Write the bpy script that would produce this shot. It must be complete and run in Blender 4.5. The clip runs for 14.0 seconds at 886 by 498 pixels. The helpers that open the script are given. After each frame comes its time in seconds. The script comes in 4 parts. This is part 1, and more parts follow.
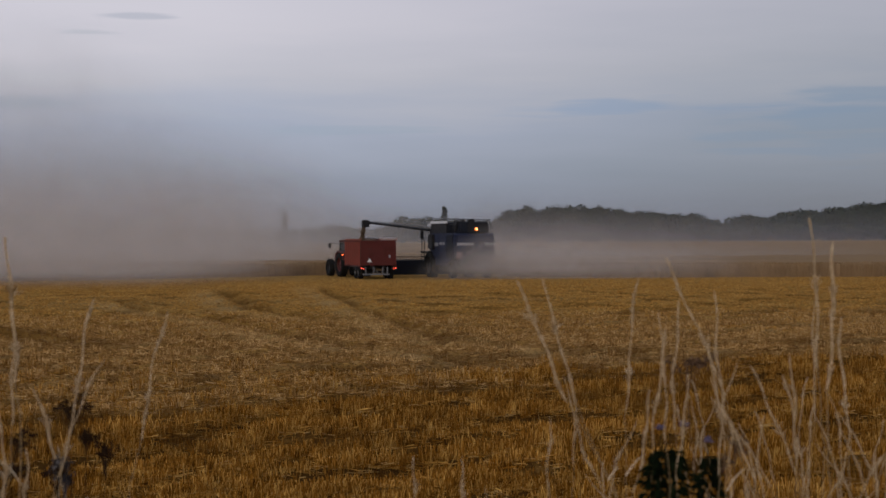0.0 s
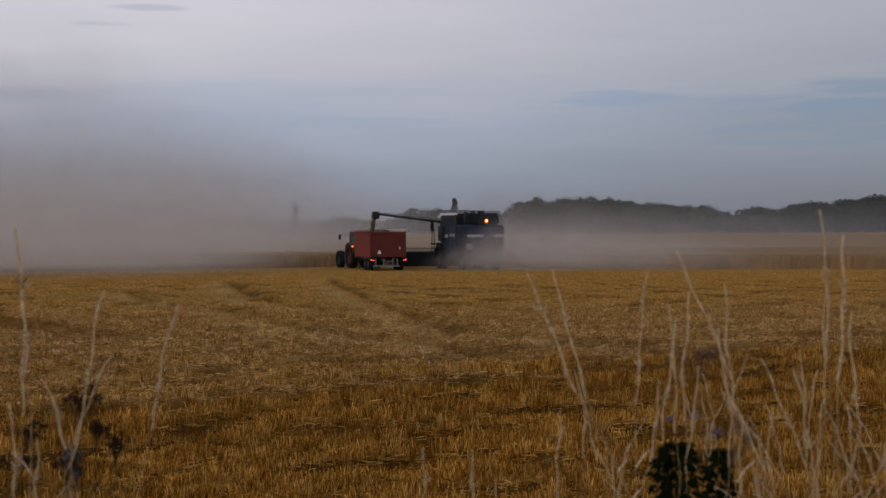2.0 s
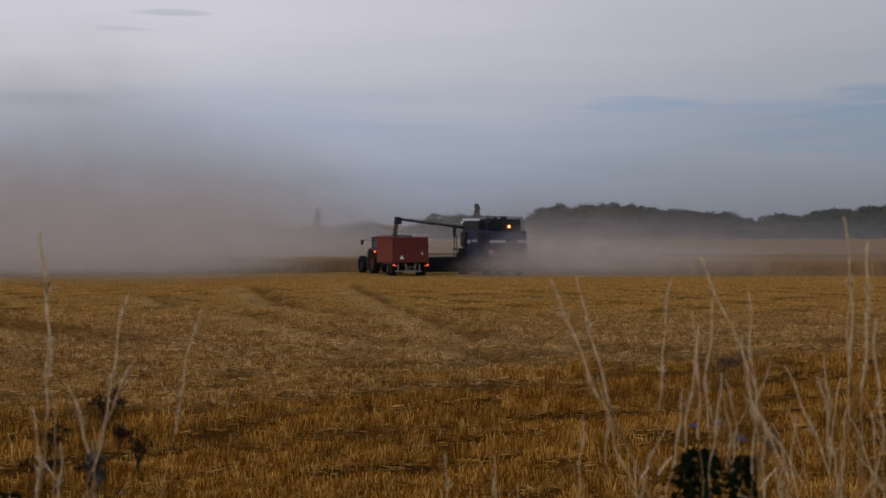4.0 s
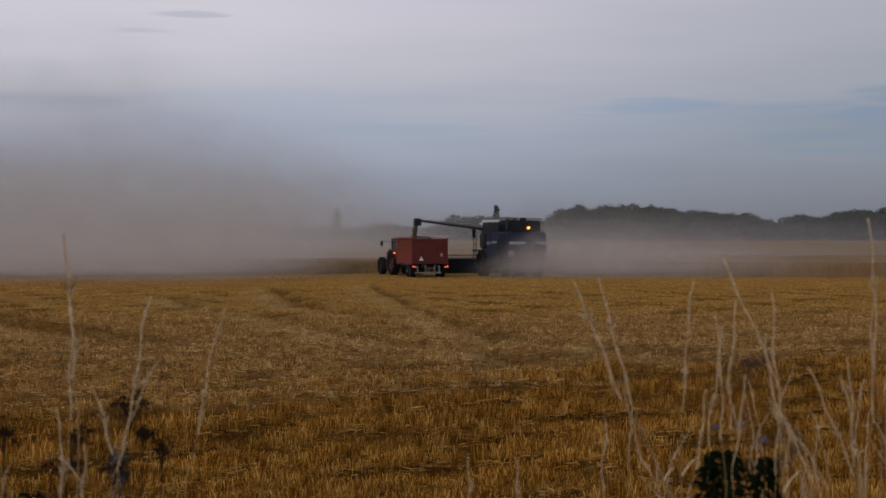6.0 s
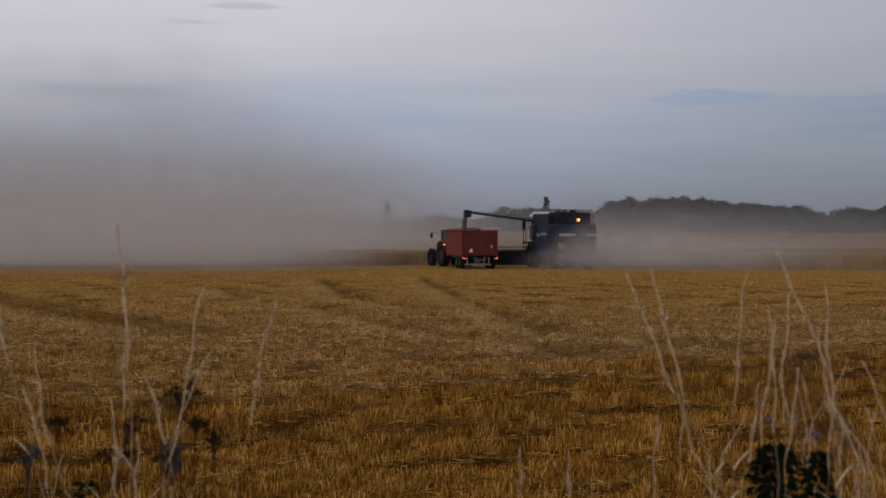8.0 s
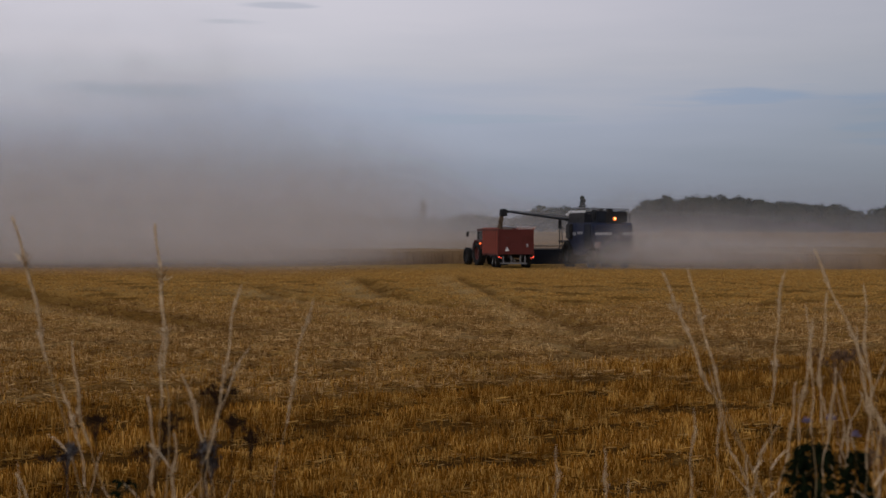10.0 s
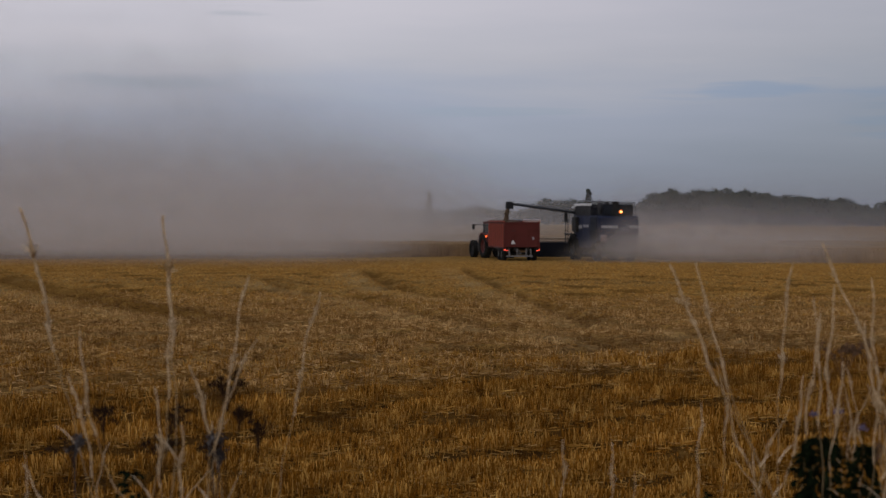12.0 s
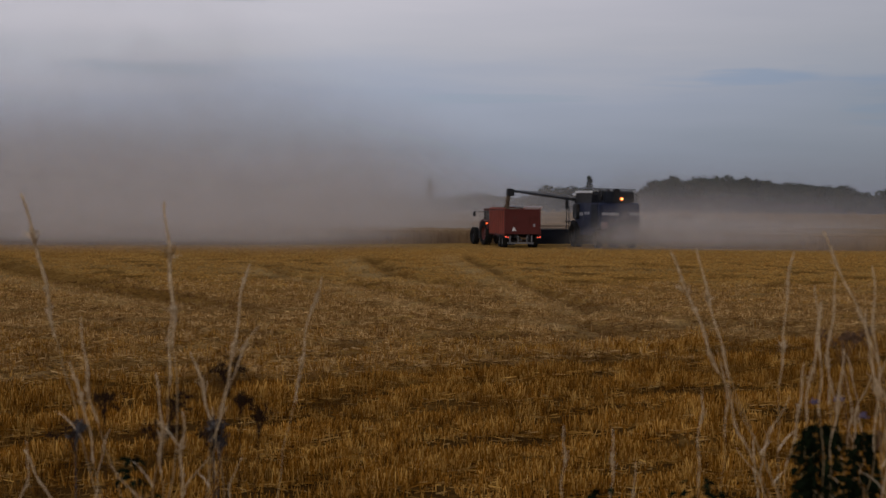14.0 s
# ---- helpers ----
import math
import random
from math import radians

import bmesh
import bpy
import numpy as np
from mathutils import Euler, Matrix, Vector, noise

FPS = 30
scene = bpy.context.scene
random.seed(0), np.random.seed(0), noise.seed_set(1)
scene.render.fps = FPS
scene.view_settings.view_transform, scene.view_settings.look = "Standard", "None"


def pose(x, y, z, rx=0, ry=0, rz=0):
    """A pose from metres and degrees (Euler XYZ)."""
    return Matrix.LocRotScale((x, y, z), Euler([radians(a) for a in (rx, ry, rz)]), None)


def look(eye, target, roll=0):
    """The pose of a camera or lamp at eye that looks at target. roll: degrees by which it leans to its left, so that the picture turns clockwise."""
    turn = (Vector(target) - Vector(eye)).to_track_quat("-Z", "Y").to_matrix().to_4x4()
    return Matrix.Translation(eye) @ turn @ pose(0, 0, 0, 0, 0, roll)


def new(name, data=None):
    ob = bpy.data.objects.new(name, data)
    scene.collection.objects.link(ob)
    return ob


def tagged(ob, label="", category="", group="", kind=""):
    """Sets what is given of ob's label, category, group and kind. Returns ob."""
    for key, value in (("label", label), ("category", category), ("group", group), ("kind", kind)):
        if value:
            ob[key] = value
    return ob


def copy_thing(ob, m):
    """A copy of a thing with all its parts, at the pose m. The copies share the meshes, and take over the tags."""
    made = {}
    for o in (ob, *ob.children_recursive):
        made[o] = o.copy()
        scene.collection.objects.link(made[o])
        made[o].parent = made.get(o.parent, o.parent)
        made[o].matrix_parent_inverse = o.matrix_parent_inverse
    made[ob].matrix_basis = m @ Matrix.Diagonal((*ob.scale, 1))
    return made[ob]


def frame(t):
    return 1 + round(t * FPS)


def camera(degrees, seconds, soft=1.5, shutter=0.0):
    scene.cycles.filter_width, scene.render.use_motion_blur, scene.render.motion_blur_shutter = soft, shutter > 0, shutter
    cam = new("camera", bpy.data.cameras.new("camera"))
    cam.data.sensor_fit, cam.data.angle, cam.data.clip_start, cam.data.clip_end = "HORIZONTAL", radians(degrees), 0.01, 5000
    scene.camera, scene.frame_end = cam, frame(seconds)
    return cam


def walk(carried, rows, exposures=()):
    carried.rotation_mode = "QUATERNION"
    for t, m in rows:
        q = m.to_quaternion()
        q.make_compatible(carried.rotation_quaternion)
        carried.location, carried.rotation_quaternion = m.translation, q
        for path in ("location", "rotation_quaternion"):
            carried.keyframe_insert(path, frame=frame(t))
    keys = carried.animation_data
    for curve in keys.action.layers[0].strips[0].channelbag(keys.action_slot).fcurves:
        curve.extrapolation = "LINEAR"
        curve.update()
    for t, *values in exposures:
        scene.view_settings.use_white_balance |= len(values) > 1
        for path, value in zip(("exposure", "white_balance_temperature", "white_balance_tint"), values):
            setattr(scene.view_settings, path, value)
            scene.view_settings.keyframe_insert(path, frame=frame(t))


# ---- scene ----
cam = camera(28, 14.0, soft=1.5)
cam.data.dof.use_dof, cam.data.dof.focus_distance, cam.data.dof.aperture_fstop = True, 26.0, 4.8
walk(cam, [
    (0.0, pose(0.0225, 0, 2.85, 89.5923, 0, -2.3190) @ pose(0, 0, 0, 0, 0, -0.2669)),
    (0.5, pose(0.0221, 0, 2.85, 89.3830, 0, -2.3277) @ pose(0, 0, 0, 0, 0, -0.3162)),
    (1.0, pose(0.0234, 0, 2.85, 89.2838, 0, -2.2988) @ pose(0, 0, 0, 0, 0, -0.3255)),
    (1.5, pose(0.0209, 0, 2.85, 89.2822, 0, -2.2017) @ pose(0, 0, 0, 0, 0, -0.4092)),
    (2.0, pose(0.0225, 0, 2.85, 89.3260, 0, -1.9949) @ pose(0, 0, 0, 0, 0, -0.2008)),
    (2.5, pose(0.0218, 0, 2.85, 89.4038, 0, -1.7499) @ pose(0, 0, 0, 0, 0, -0.2123)),
    (3.0, pose(0.0205, 0, 2.85, 89.4265, 0, -1.5790) @ pose(0, 0, 0, 0, 0, -0.2248)),
    (5.5, pose(0.0135, 0, 2.85, 89.6140, 0, -0.8174) @ pose(0, 0, 0, 0, 0, 0.0942)),
    (6.0, pose(0.0079, 0, 2.85, 89.5504, 0, -0.6539) @ pose(0, 0, 0, 0, 0, -0.0267)),
    (6.5, pose(0.0029, 0, 2.85, 89.4036, 0, -0.4034) @ pose(0, 0, 0, 0, 0, 0.0549)),
    (7.0, pose(0.0000, 0, 2.85, 89.2894, 0, 0.0000) @ pose(0, 0, 0, 0, 0, 0.0000)),
    (7.5, pose(-0.0008, 0, 2.85, 89.2735, 0, 0.5363) @ pose(0, 0, 0, 0, 0, 0.0002)),
    (8.0, pose(0.0005, 0, 2.85, 89.2791, 0, 0.9487) @ pose(0, 0, 0, 0, 0, 0.1380)),
    (10.5, pose(-0.0015, 0, 2.85, 89.2045, 0, 2.2610) @ pose(0, 0, 0, 0, 0, 0.1901)),
    (11.0, pose(-0.0064, 0, 2.85, 89.1376, 0, 2.2934) @ pose(0, 0, 0, 0, 0, 0.3196)),
    (11.5, pose(-0.0079, 0, 2.85, 89.0710, 0, 2.3157) @ pose(0, 0, 0, 0, 0, 0.2432)),
    (12.0, pose(-0.0068, 0, 2.85, 89.0007, 0, 2.2944) @ pose(0, 0, 0, 0, 0, 0.3036)),
    (12.5, pose(-0.0055, 0, 2.85, 88.9460, 0, 2.2950) @ pose(0, 0, 0, 0, 0, 0.3330)),
    (13.0, pose(-0.0058, 0, 2.85, 88.8674, 0, 2.2812) @ pose(0, 0, 0, 0, 0, 0.4555)),
    (13.5, pose(-0.0069, 0, 2.85, 88.7548, 0, 2.2692) @ pose(0, 0, 0, 0, 0, 0.4662)),
    (14.0, pose(-0.0080, 0, 2.85, 88.5763, 0, 2.3175) @ pose(0, 0, 0, 0, 0, 0.4327)),
], [(0.0, -0.03), (5.5, -0.05), (8.0, -0.06), (11.0, -0.10), (14.0, -0.21)])

# ---- world and sun: overcast evening sky ----
world = bpy.data.worlds.new("evening_sky")
scene.world = world
world.use_nodes = True


class Nodes:
    """Small builder for node trees."""

    def __init__(self, tree):
        self.tree = tree

    def add(self, kind, inputs=None, **props):
        n = self.tree.nodes.new(kind)
        for k, v in props.items():
            if k == "operation":
                n.operation = v
            elif k == "data_type":
                n.data_type = v
            elif k == "blend_type":
                n.blend_type = v
            elif k == "interpolation_type":
                n.interpolation_type = v
            elif k == "sky_type":
                n.sky_type = v
            elif k == "attribute_name":
                n.attribute_name = v
        for k, v in (inputs or {}).items():
            self.put(n.inputs[k], v)
        return n

    def put(self, socket, v):
        if isinstance(v, bpy.types.NodeSocket):
            self.tree.links.new(v, socket)
        else:
            socket.default_value = v

    def math(self, op, a, b=0.0, c=0.0):
        return self.add("ShaderNodeMath", {0: a, 1: b, 2: c}, operation=op).outputs[0]

    def ramp(self, fac, stops):
        n = self.add("ShaderNodeValToRGB", {"Fac": fac})
        els = n.color_ramp.elements
        while len(els) < len(stops):
            els.new(0.5)
        for e, (p, c) in zip(els, stops):
            e.position, e.color = p, (*c, 1) if len(c) == 3 else c
        return n.outputs["Color"]

    def noise(self, vector, scale, detail=4.0, rough=0.55):
        return self.add("ShaderNodeTexNoise", {"Vector": vector, "Scale": scale, "Detail": detail, "Roughness": rough}).outputs["Fac"]

    def scaled(self, vector, s, offset=(0, 0, 0)):
        return self.add("ShaderNodeMapping", {"Vector": vector, "Scale": s, "Location": offset}).outputs["Vector"]

    def mix(self, fac, a, b, blend="MIX"):
        n = self.add("ShaderNodeMix", data_type="RGBA", blend_type=blend)
        self.put(n.inputs[0], fac)
        self.put(n.inputs[6], a)
        self.put(n.inputs[7], b)
        return n.outputs[2]

    def remap(self, v, a, b, c=0.0, d=1.0, smooth=True):
        n = self.add("ShaderNodeMapRange", {"Value": v, "From Min": a, "From Max": b, "To Min": c, "To Max": d}, interpolation_type="SMOOTHSTEP" if smooth else "LINEAR")
        return n.outputs[0]


def lin(r, g, b):
    """Linear colour from 8-bit display values."""
    return tuple(((v / 255 + 0.055) / 1.055) ** 2.4 if v > 10 else v / 255 / 12.92 for v in (r, g, b))


N = Nodes(world.node_tree)
back = world.node_tree.nodes["Background"]
way = N.add("ShaderNodeTexCoord").outputs["Generated"]
xyz = N.add("ShaderNodeSeparateXYZ", {0: way}).outputs
wisps = N.noise(N.scaled(way, (5, 5, 42), (3.1, 0, 0.4)), 1.0, 5.0, 0.5)
fine = N.noise(N.scaled(way, (11, 11, 130), (0.7, 0, 2.0)), 1.0, 4.0, 0.5)
rise = N.math("MULTIPLY_ADD", N.math("SUBTRACT", wisps, 0.5), 0.05, xyz[2])
rise = N.math("MULTIPLY_ADD", xyz[0], -0.035, rise)
veil = N.ramp(N.remap(rise, -0.05, 0.45, smooth=False), [
    (0.0, lin(102, 111, 132)), (0.10, lin(110, 120, 143)), (0.15, lin(121, 132, 160)), (0.22, lin(144, 150, 177)),
    (0.28, lin(175, 171, 185)), (0.34, lin(193, 186, 197)), (0.45, lin(201, 194, 204)), (0.8, lin(186, 189, 200)), (1.0, lin(180, 184, 198))])


def cloud_gap(x, z, wide, tall, color, depth, veil):
    """A ragged thin streak between or under the clouds, by its bearing and height."""
    dx = N.math("DIVIDE", N.math("SUBTRACT", xyz[0], x), wide)
    dz = N.math("DIVIDE", N.math("SUBTRACT", xyz[2], z), tall)
    far = N.math("ADD", N.math("MULTIPLY", dx, dx), N.math("MULTIPLY", dz, dz))
    ragged = N.math("MULTIPLY_ADD", N.math("SUBTRACT", fine, 0.5), 5.0, far)
    return N.mix(N.math("MULTIPLY", N.remap(ragged, 1.0, 0.0), depth), veil, (*lin(*color), 1))


for x, z, wide, tall, color, depth in ((-0.128, 0.1225, 0.022, 0.0028, (120, 128, 150), 0.35), (-0.155, 0.113, 0.02, 0.0015, (140, 145, 160), 0.35), (-0.2, 0.076, 0.05, 0.005, (126, 137, 160), 0.42),
                                       (0.17, 0.070, 0.11, 0.007, (116, 140, 182), 0.55), (0.26, 0.060, 0.09, 0.02, (118, 138, 174), 0.6), (0.0, 0.060, 0.06, 0.003, (132, 146, 172), 0.4)):
    veil = cloud_gap(x, z, wide, tall, color, depth, veil)
sky = N.add("ShaderNodeTexSky", sky_type="NISHITA")
sky.sun_disc, sky.sun_elevation, sky.sun_rotation = False, radians(14), radians(200)
veil = N.mix(1.0, veil, N.ramp(N.remap(xyz[0], -0.1, 0.4, smooth=False), [(0.0, (1, 1, 1)), (0.35, (0.83, 0.83, 0.855)), (0.6, (0.665, 0.675, 0.71)), (1.0, (0.51, 0.525, 0.575))]), "MULTIPLY")
both = N.mix(0.02, veil, sky.outputs["Color"], "ADD")
N.put(back.inputs["Color"], both)
back.inputs["Strength"].default_value = 1.0

sun = new("sun", bpy.data.lights.new("sun", "SUN"))
sun.data.energy, sun.data.angle, sun.data.color = 0.5, radians(30), (1.0, 0.93, 0.84)
sun.matrix_world = look((0, 0, 60), (30, 80, 35))


# ---- materials ----
def material(name):
    m = bpy.data.materials.new(name)
    m.use_nodes = True
    return m, Nodes(m.node_tree), m.node_tree.nodes["Principled BSDF"]


def plain(name, color, rough=0.5, metal=0.0, grime=(0.05, 0.045, 0.04), dirt=0.35, scale=3.0):
    """Painted or rubbery surface with dust and fine grain at two scales."""
    m, n, b = material(name)
    co = n.add("ShaderNodeTexCoord").outputs["Object"]
    a = n.remap(n.noise(co, scale, 6), 0.45, 0.75)
    c = n.mix(n.math("MULTIPLY", a, dirt), (*color, 1), (*grime, 1))
    c = n.mix(n.math("MULTIPLY", n.noise(co, scale * 14, 3), 0.25), c, (0.02, 0.02, 0.02, 1))
    n.put(b.inputs["Base Color"], c)
    n.put(b.inputs["Roughness"], n.remap(a, 0, 1, rough, min(1, rough + 0.25)))
    b.inputs["Metallic"].default_value = metal
    b.inputs["Specular IOR Level"].default_value = 0.5 if rough < 0.2 else 0.22
    return m


def glow(name, color, power):
    m, n, b = material(name)
    b.inputs["Base Color"].default_value = (*color, 1)
    b.inputs["Emission Color"].default_value = (*color, 1)
    b.inputs["Emission Strength"].default_value = power
    return m


DUSTY = (0.30, 0.24, 0.17)
M_red = plain("red_trailer_paint", (0.1, 0.017, 0.013), 0.7, grime=(0.06, 0.02, 0.016), dirt=0.5, scale=1.3)
# Lighter copy of the trailer red: the ribs' side light put into the paint.
M_red_rib_lit = plain("red_rib_lit_paint", (0.36, 0.085, 0.06), 0.6, grime=(0.27, 0.12, 0.08), dirt=0.5, scale=1.5)
M_tractor = plain("tractor_red_paint", (0.085, 0.012, 0.009), 0.45, grime=(0.08, 0.06, 0.045), dirt=0.4)
M_blue = plain("blue_combine_paint", (0.018, 0.025, 0.06), 0.55, grime=(0.06, 0.056, 0.068), dirt=0.7, scale=1.2)
M_blue_dark = plain("dark_blue_panel", (0.01, 0.013, 0.022), 0.6, grime=(0.03, 0.03, 0.034), dirt=0.4)
M_white = plain("white_paint", (0.75, 0.75, 0.76), 0.5, grime=(0.4, 0.38, 0.36), dirt=0.5)
M_dusty_white = plain("dusty_white_marking", (0.36, 0.355, 0.37), 0.6, grime=(0.2, 0.19, 0.19), dirt=0.7, scale=5)
M_black = plain("black_plastic", (0.016, 0.016, 0.018), 0.55, grime=(0.07, 0.06, 0.05), dirt=0.3)
M_rubber = plain("tyre_rubber", (0.008, 0.008, 0.008), 0.9, grime=(0.03, 0.024, 0.018), dirt=0.5, scale=5)
M_steel = plain("grey_steel", (0.22, 0.22, 0.23), 0.5, 0.6, grime=(0.12, 0.1, 0.08), dirt=0.4)
M_auger = plain("galvanised_tube", (0.045, 0.048, 0.055), 0.6, 0.2, grime=(0.07, 0.065, 0.06), dirt=0.4)
M_tarp = plain("tarpaulin", (0.45, 0.38, 0.36), 0.7, grime=(0.3, 0.1, 0.08), dirt=0.6, scale=4)
M_glass = plain("dark_cab_glass", (0.012, 0.014, 0.017), 0.12, grime=(0.05, 0.05, 0.05), dirt=0.2)
M_reel = plain("reel_bar_paint", (0.4, 0.3, 0.22), 0.6, grime=DUSTY, dirt=0.5)
M_lamp_red = glow("lit_tail_lamp", (1.0, 0.09, 0.045), 2.2)
M_lamp_amber = glow("lit_amber_lamp", (1.0, 0.13, 0.03), 2.2)
M_beacon = glow("lit_work_lamp", (1.0, 0.2, 0.03), 1.2)
M_lamp_core = glow("lit_lamp_core", (1.0, 0.5, 0.15), 6.0)
M_lens = plain("red_lens", (0.25, 0.02, 0.015), 0.3)


def straw_ground():
    """Soil and stubble bases near the bank, pale chopped litter further out, tan straw beyond."""
    m, n, b = material("cut_straw_ground")
    p = n.add("ShaderNodeNewGeometry").outputs["Position"]
    rows = n.add("ShaderNodeMapping", {"Vector": p, "Rotation": (0, 0, -0.63)}).outputs["Vector"]
    y = n.add("ShaderNodeSeparateXYZ", {0: p}).outputs[1]
    v = n.add("ShaderNodeSeparateXYZ", {0: rows}).outputs[1]
    wob = n.math("MULTIPLY_ADD", n.math("SUBTRACT", n.noise(n.scaled(rows, (0.12, 0.3, 1), (9, 1, 0)), 1.0, 6, 0.65), 0.5), 16.0, v)
    streak = n.noise(n.scaled(rows, (0.3, 1.1, 1)), 1.0, 7, 0.7)
    calm = n.noise(n.scaled(p, (0.5, 0.2, 1), (2, 5, 0)), 1.0, 6, 0.66)
    broad = n.noise(n.scaled(p, (0.03, 0.07, 1), (4, 2, 0)), 1.0, 4)
    grain = n.noise(n.scaled(p, (9.0, 15.0, 9.0)), 1.0, 7, 0.72)
    near = n.ramp(streak, [(0.34, (0.03, 0.014, 0.004)), (0.47, (0.09, 0.042, 0.01)), (0.58, (0.19, 0.092, 0.02)), (0.72, (0.32, 0.18, 0.05))])
    far = n.ramp(calm, [(0.32, (0.2, 0.1, 0.025)), (0.43, (0.38, 0.2, 0.048)), (0.56, (0.52, 0.285, 0.076)), (0.7, (0.6, 0.36, 0.115))])
    c = n.mix(n.remap(wob, 24, 30), near, far)
    c = n.mix(n.math("MULTIPLY", n.remap(broad, 0.48, 0.66), n.remap(y, 45, 70)), c, (0.43, 0.25, 0.08, 1))
    c = n.mix(n.remap(y, 80, 108, 0.0, 0.65), c, (0.45, 0.25, 0.07, 1))
    litter = n.math("MULTIPLY", n.remap(wob, 25, 29), n.remap(wob, 52, 38))
    c = n.mix(n.math("MULTIPLY", litter, n.remap(streak, 0.4, 0.6, 0.1, 0.75)), c, (0.385, 0.235, 0.098, 1))
    c = n.mix(n.remap(grain, 0.58, 0.38, 0, 0.75), c, (0.05, 0.025, 0.008, 1))
    # Dark colour for wheel wear and for furrow shade painted in.
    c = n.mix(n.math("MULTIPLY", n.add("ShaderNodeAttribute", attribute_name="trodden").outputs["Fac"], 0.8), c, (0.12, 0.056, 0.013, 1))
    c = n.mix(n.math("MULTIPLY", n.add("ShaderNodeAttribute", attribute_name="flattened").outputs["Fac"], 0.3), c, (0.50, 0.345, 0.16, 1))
    n.put(b.inputs["Base Color"], c)
    b.inputs["Roughness"].default_value = 0.95
    b.inputs["Specular IOR Level"].default_value = 0.0
    bump = n.add("ShaderNodeBump", {"Height": n.noise(n.scaled(p, (6, 12, 6)), 1.0, 6, 0.7), "Strength": 0.9, "Distance": 0.06})
    n.put(b.inputs["Normal"], bump.outputs["Normal"])
    return m


def blades(name, dark, mid, light, streaky=True):
    """Straw, stalks and leaves: each island a shade of its own."""
    m, n, b = material(name)
    g = n.add("ShaderNodeNewGeometry")
    r = g.outputs["Random Per Island"]
    if streaky:
        lump = n.remap(n.noise(n.scaled(g.outputs["Position"], (2.6, 1.9, 0.3)), 1.0, 6, 0.65), 0.3, 0.7, smooth=False)
        r = n.math("MULTIPLY_ADD", r, 0.75, n.math("MULTIPLY_ADD", lump, 0.6, -0.2))
    c = n.ramp(r, [(0.0, dark), (0.5, mid), (1.0, light)])
    if streaky:
        s = n.noise(n.scaled(g.outputs["Position"], (0.22, 0.6, 0.2)), 1.0, 7, 0.68)
        c = n.mix(n.remap(s, 0.38, 0.62, 0.4, 0.0), c, (*dark, 1))
        # Stems darken alike: wheel wear plus the painted shade of the furrows.
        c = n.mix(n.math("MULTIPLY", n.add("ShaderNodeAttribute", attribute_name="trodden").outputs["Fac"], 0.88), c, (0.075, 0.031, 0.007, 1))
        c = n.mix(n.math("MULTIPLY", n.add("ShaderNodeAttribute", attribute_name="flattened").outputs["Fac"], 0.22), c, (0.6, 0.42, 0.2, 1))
    n.put(b.inputs["Base Color"], c)
    b.inputs["Roughness"].default_value = 0.9
    b.inputs["Specular IOR Level"].default_value = 0.02
    return m


M_ground = straw_ground()
M_stubble = blades("stubble_straw", (0.065, 0.024, 0.003), (0.37, 0.153, 0.018), (0.9, 0.53, 0.14))
M_straw = blades("loose_straw", (0.12, 0.055, 0.011), (0.44, 0.225, 0.044), (0.78, 0.51, 0.2))
M_litter = blades("chopped_straw_litter", (0.12, 0.056, 0.015), (0.43, 0.238, 0.075), (0.86, 0.58, 0.27))
M_far = blades("far_straw", (0.26, 0.128, 0.03), (0.48, 0.258, 0.064), (0.62, 0.365, 0.115))
M_crop = blades("ripe_crop", (0.24, 0.152, 0.078), (0.265, 0.168, 0.088), (0.29, 0.186, 0.098), False)
M_leaf = blades("far_foliage", (0.018, 0.024, 0.014), (0.03, 0.04, 0.022), (0.05, 0.06, 0.03), False)
M_bark = plain("bark", (0.06, 0.05, 0.04), 0.9)
M_grass = blades("dry_grass_stalk", (0.46, 0.335, 0.2), (0.62, 0.465, 0.29), (0.78, 0.61, 0.41), False)
M_stem = blades("dry_grass_stem", (0.26, 0.175, 0.085), (0.36, 0.25, 0.13), (0.45, 0.325, 0.18), False)
M_weed = blades("dark_weed_leaf", (0.005, 0.008, 0.004), (0.009, 0.014, 0.006), (0.016, 0.024, 0.01), False)
M_seed = blades("dark_seed_head", (0.018, 0.010, 0.006), (0.034, 0.019, 0.011), (0.055, 0.032, 0.02), False)
M_husk = blades("brown_dry_husk", (0.08, 0.046, 0.027), (0.14, 0.083, 0.05), (0.21, 0.128, 0.082), False)
M_thistle = blades("faded_thistle", (0.05, 0.044, 0.045), (0.085, 0.075, 0.076), (0.14, 0.13, 0.13), False)
M_bloom = blades("pale_purple_bloom", (0.1, 0.085, 0.14), (0.16, 0.13, 0.22), (0.24, 0.2, 0.3), False)
M_grain = plain("falling_grain", (0.12, 0.08, 0.05), 0.9, grime=(0.07, 0.045, 0.03), scale=9)


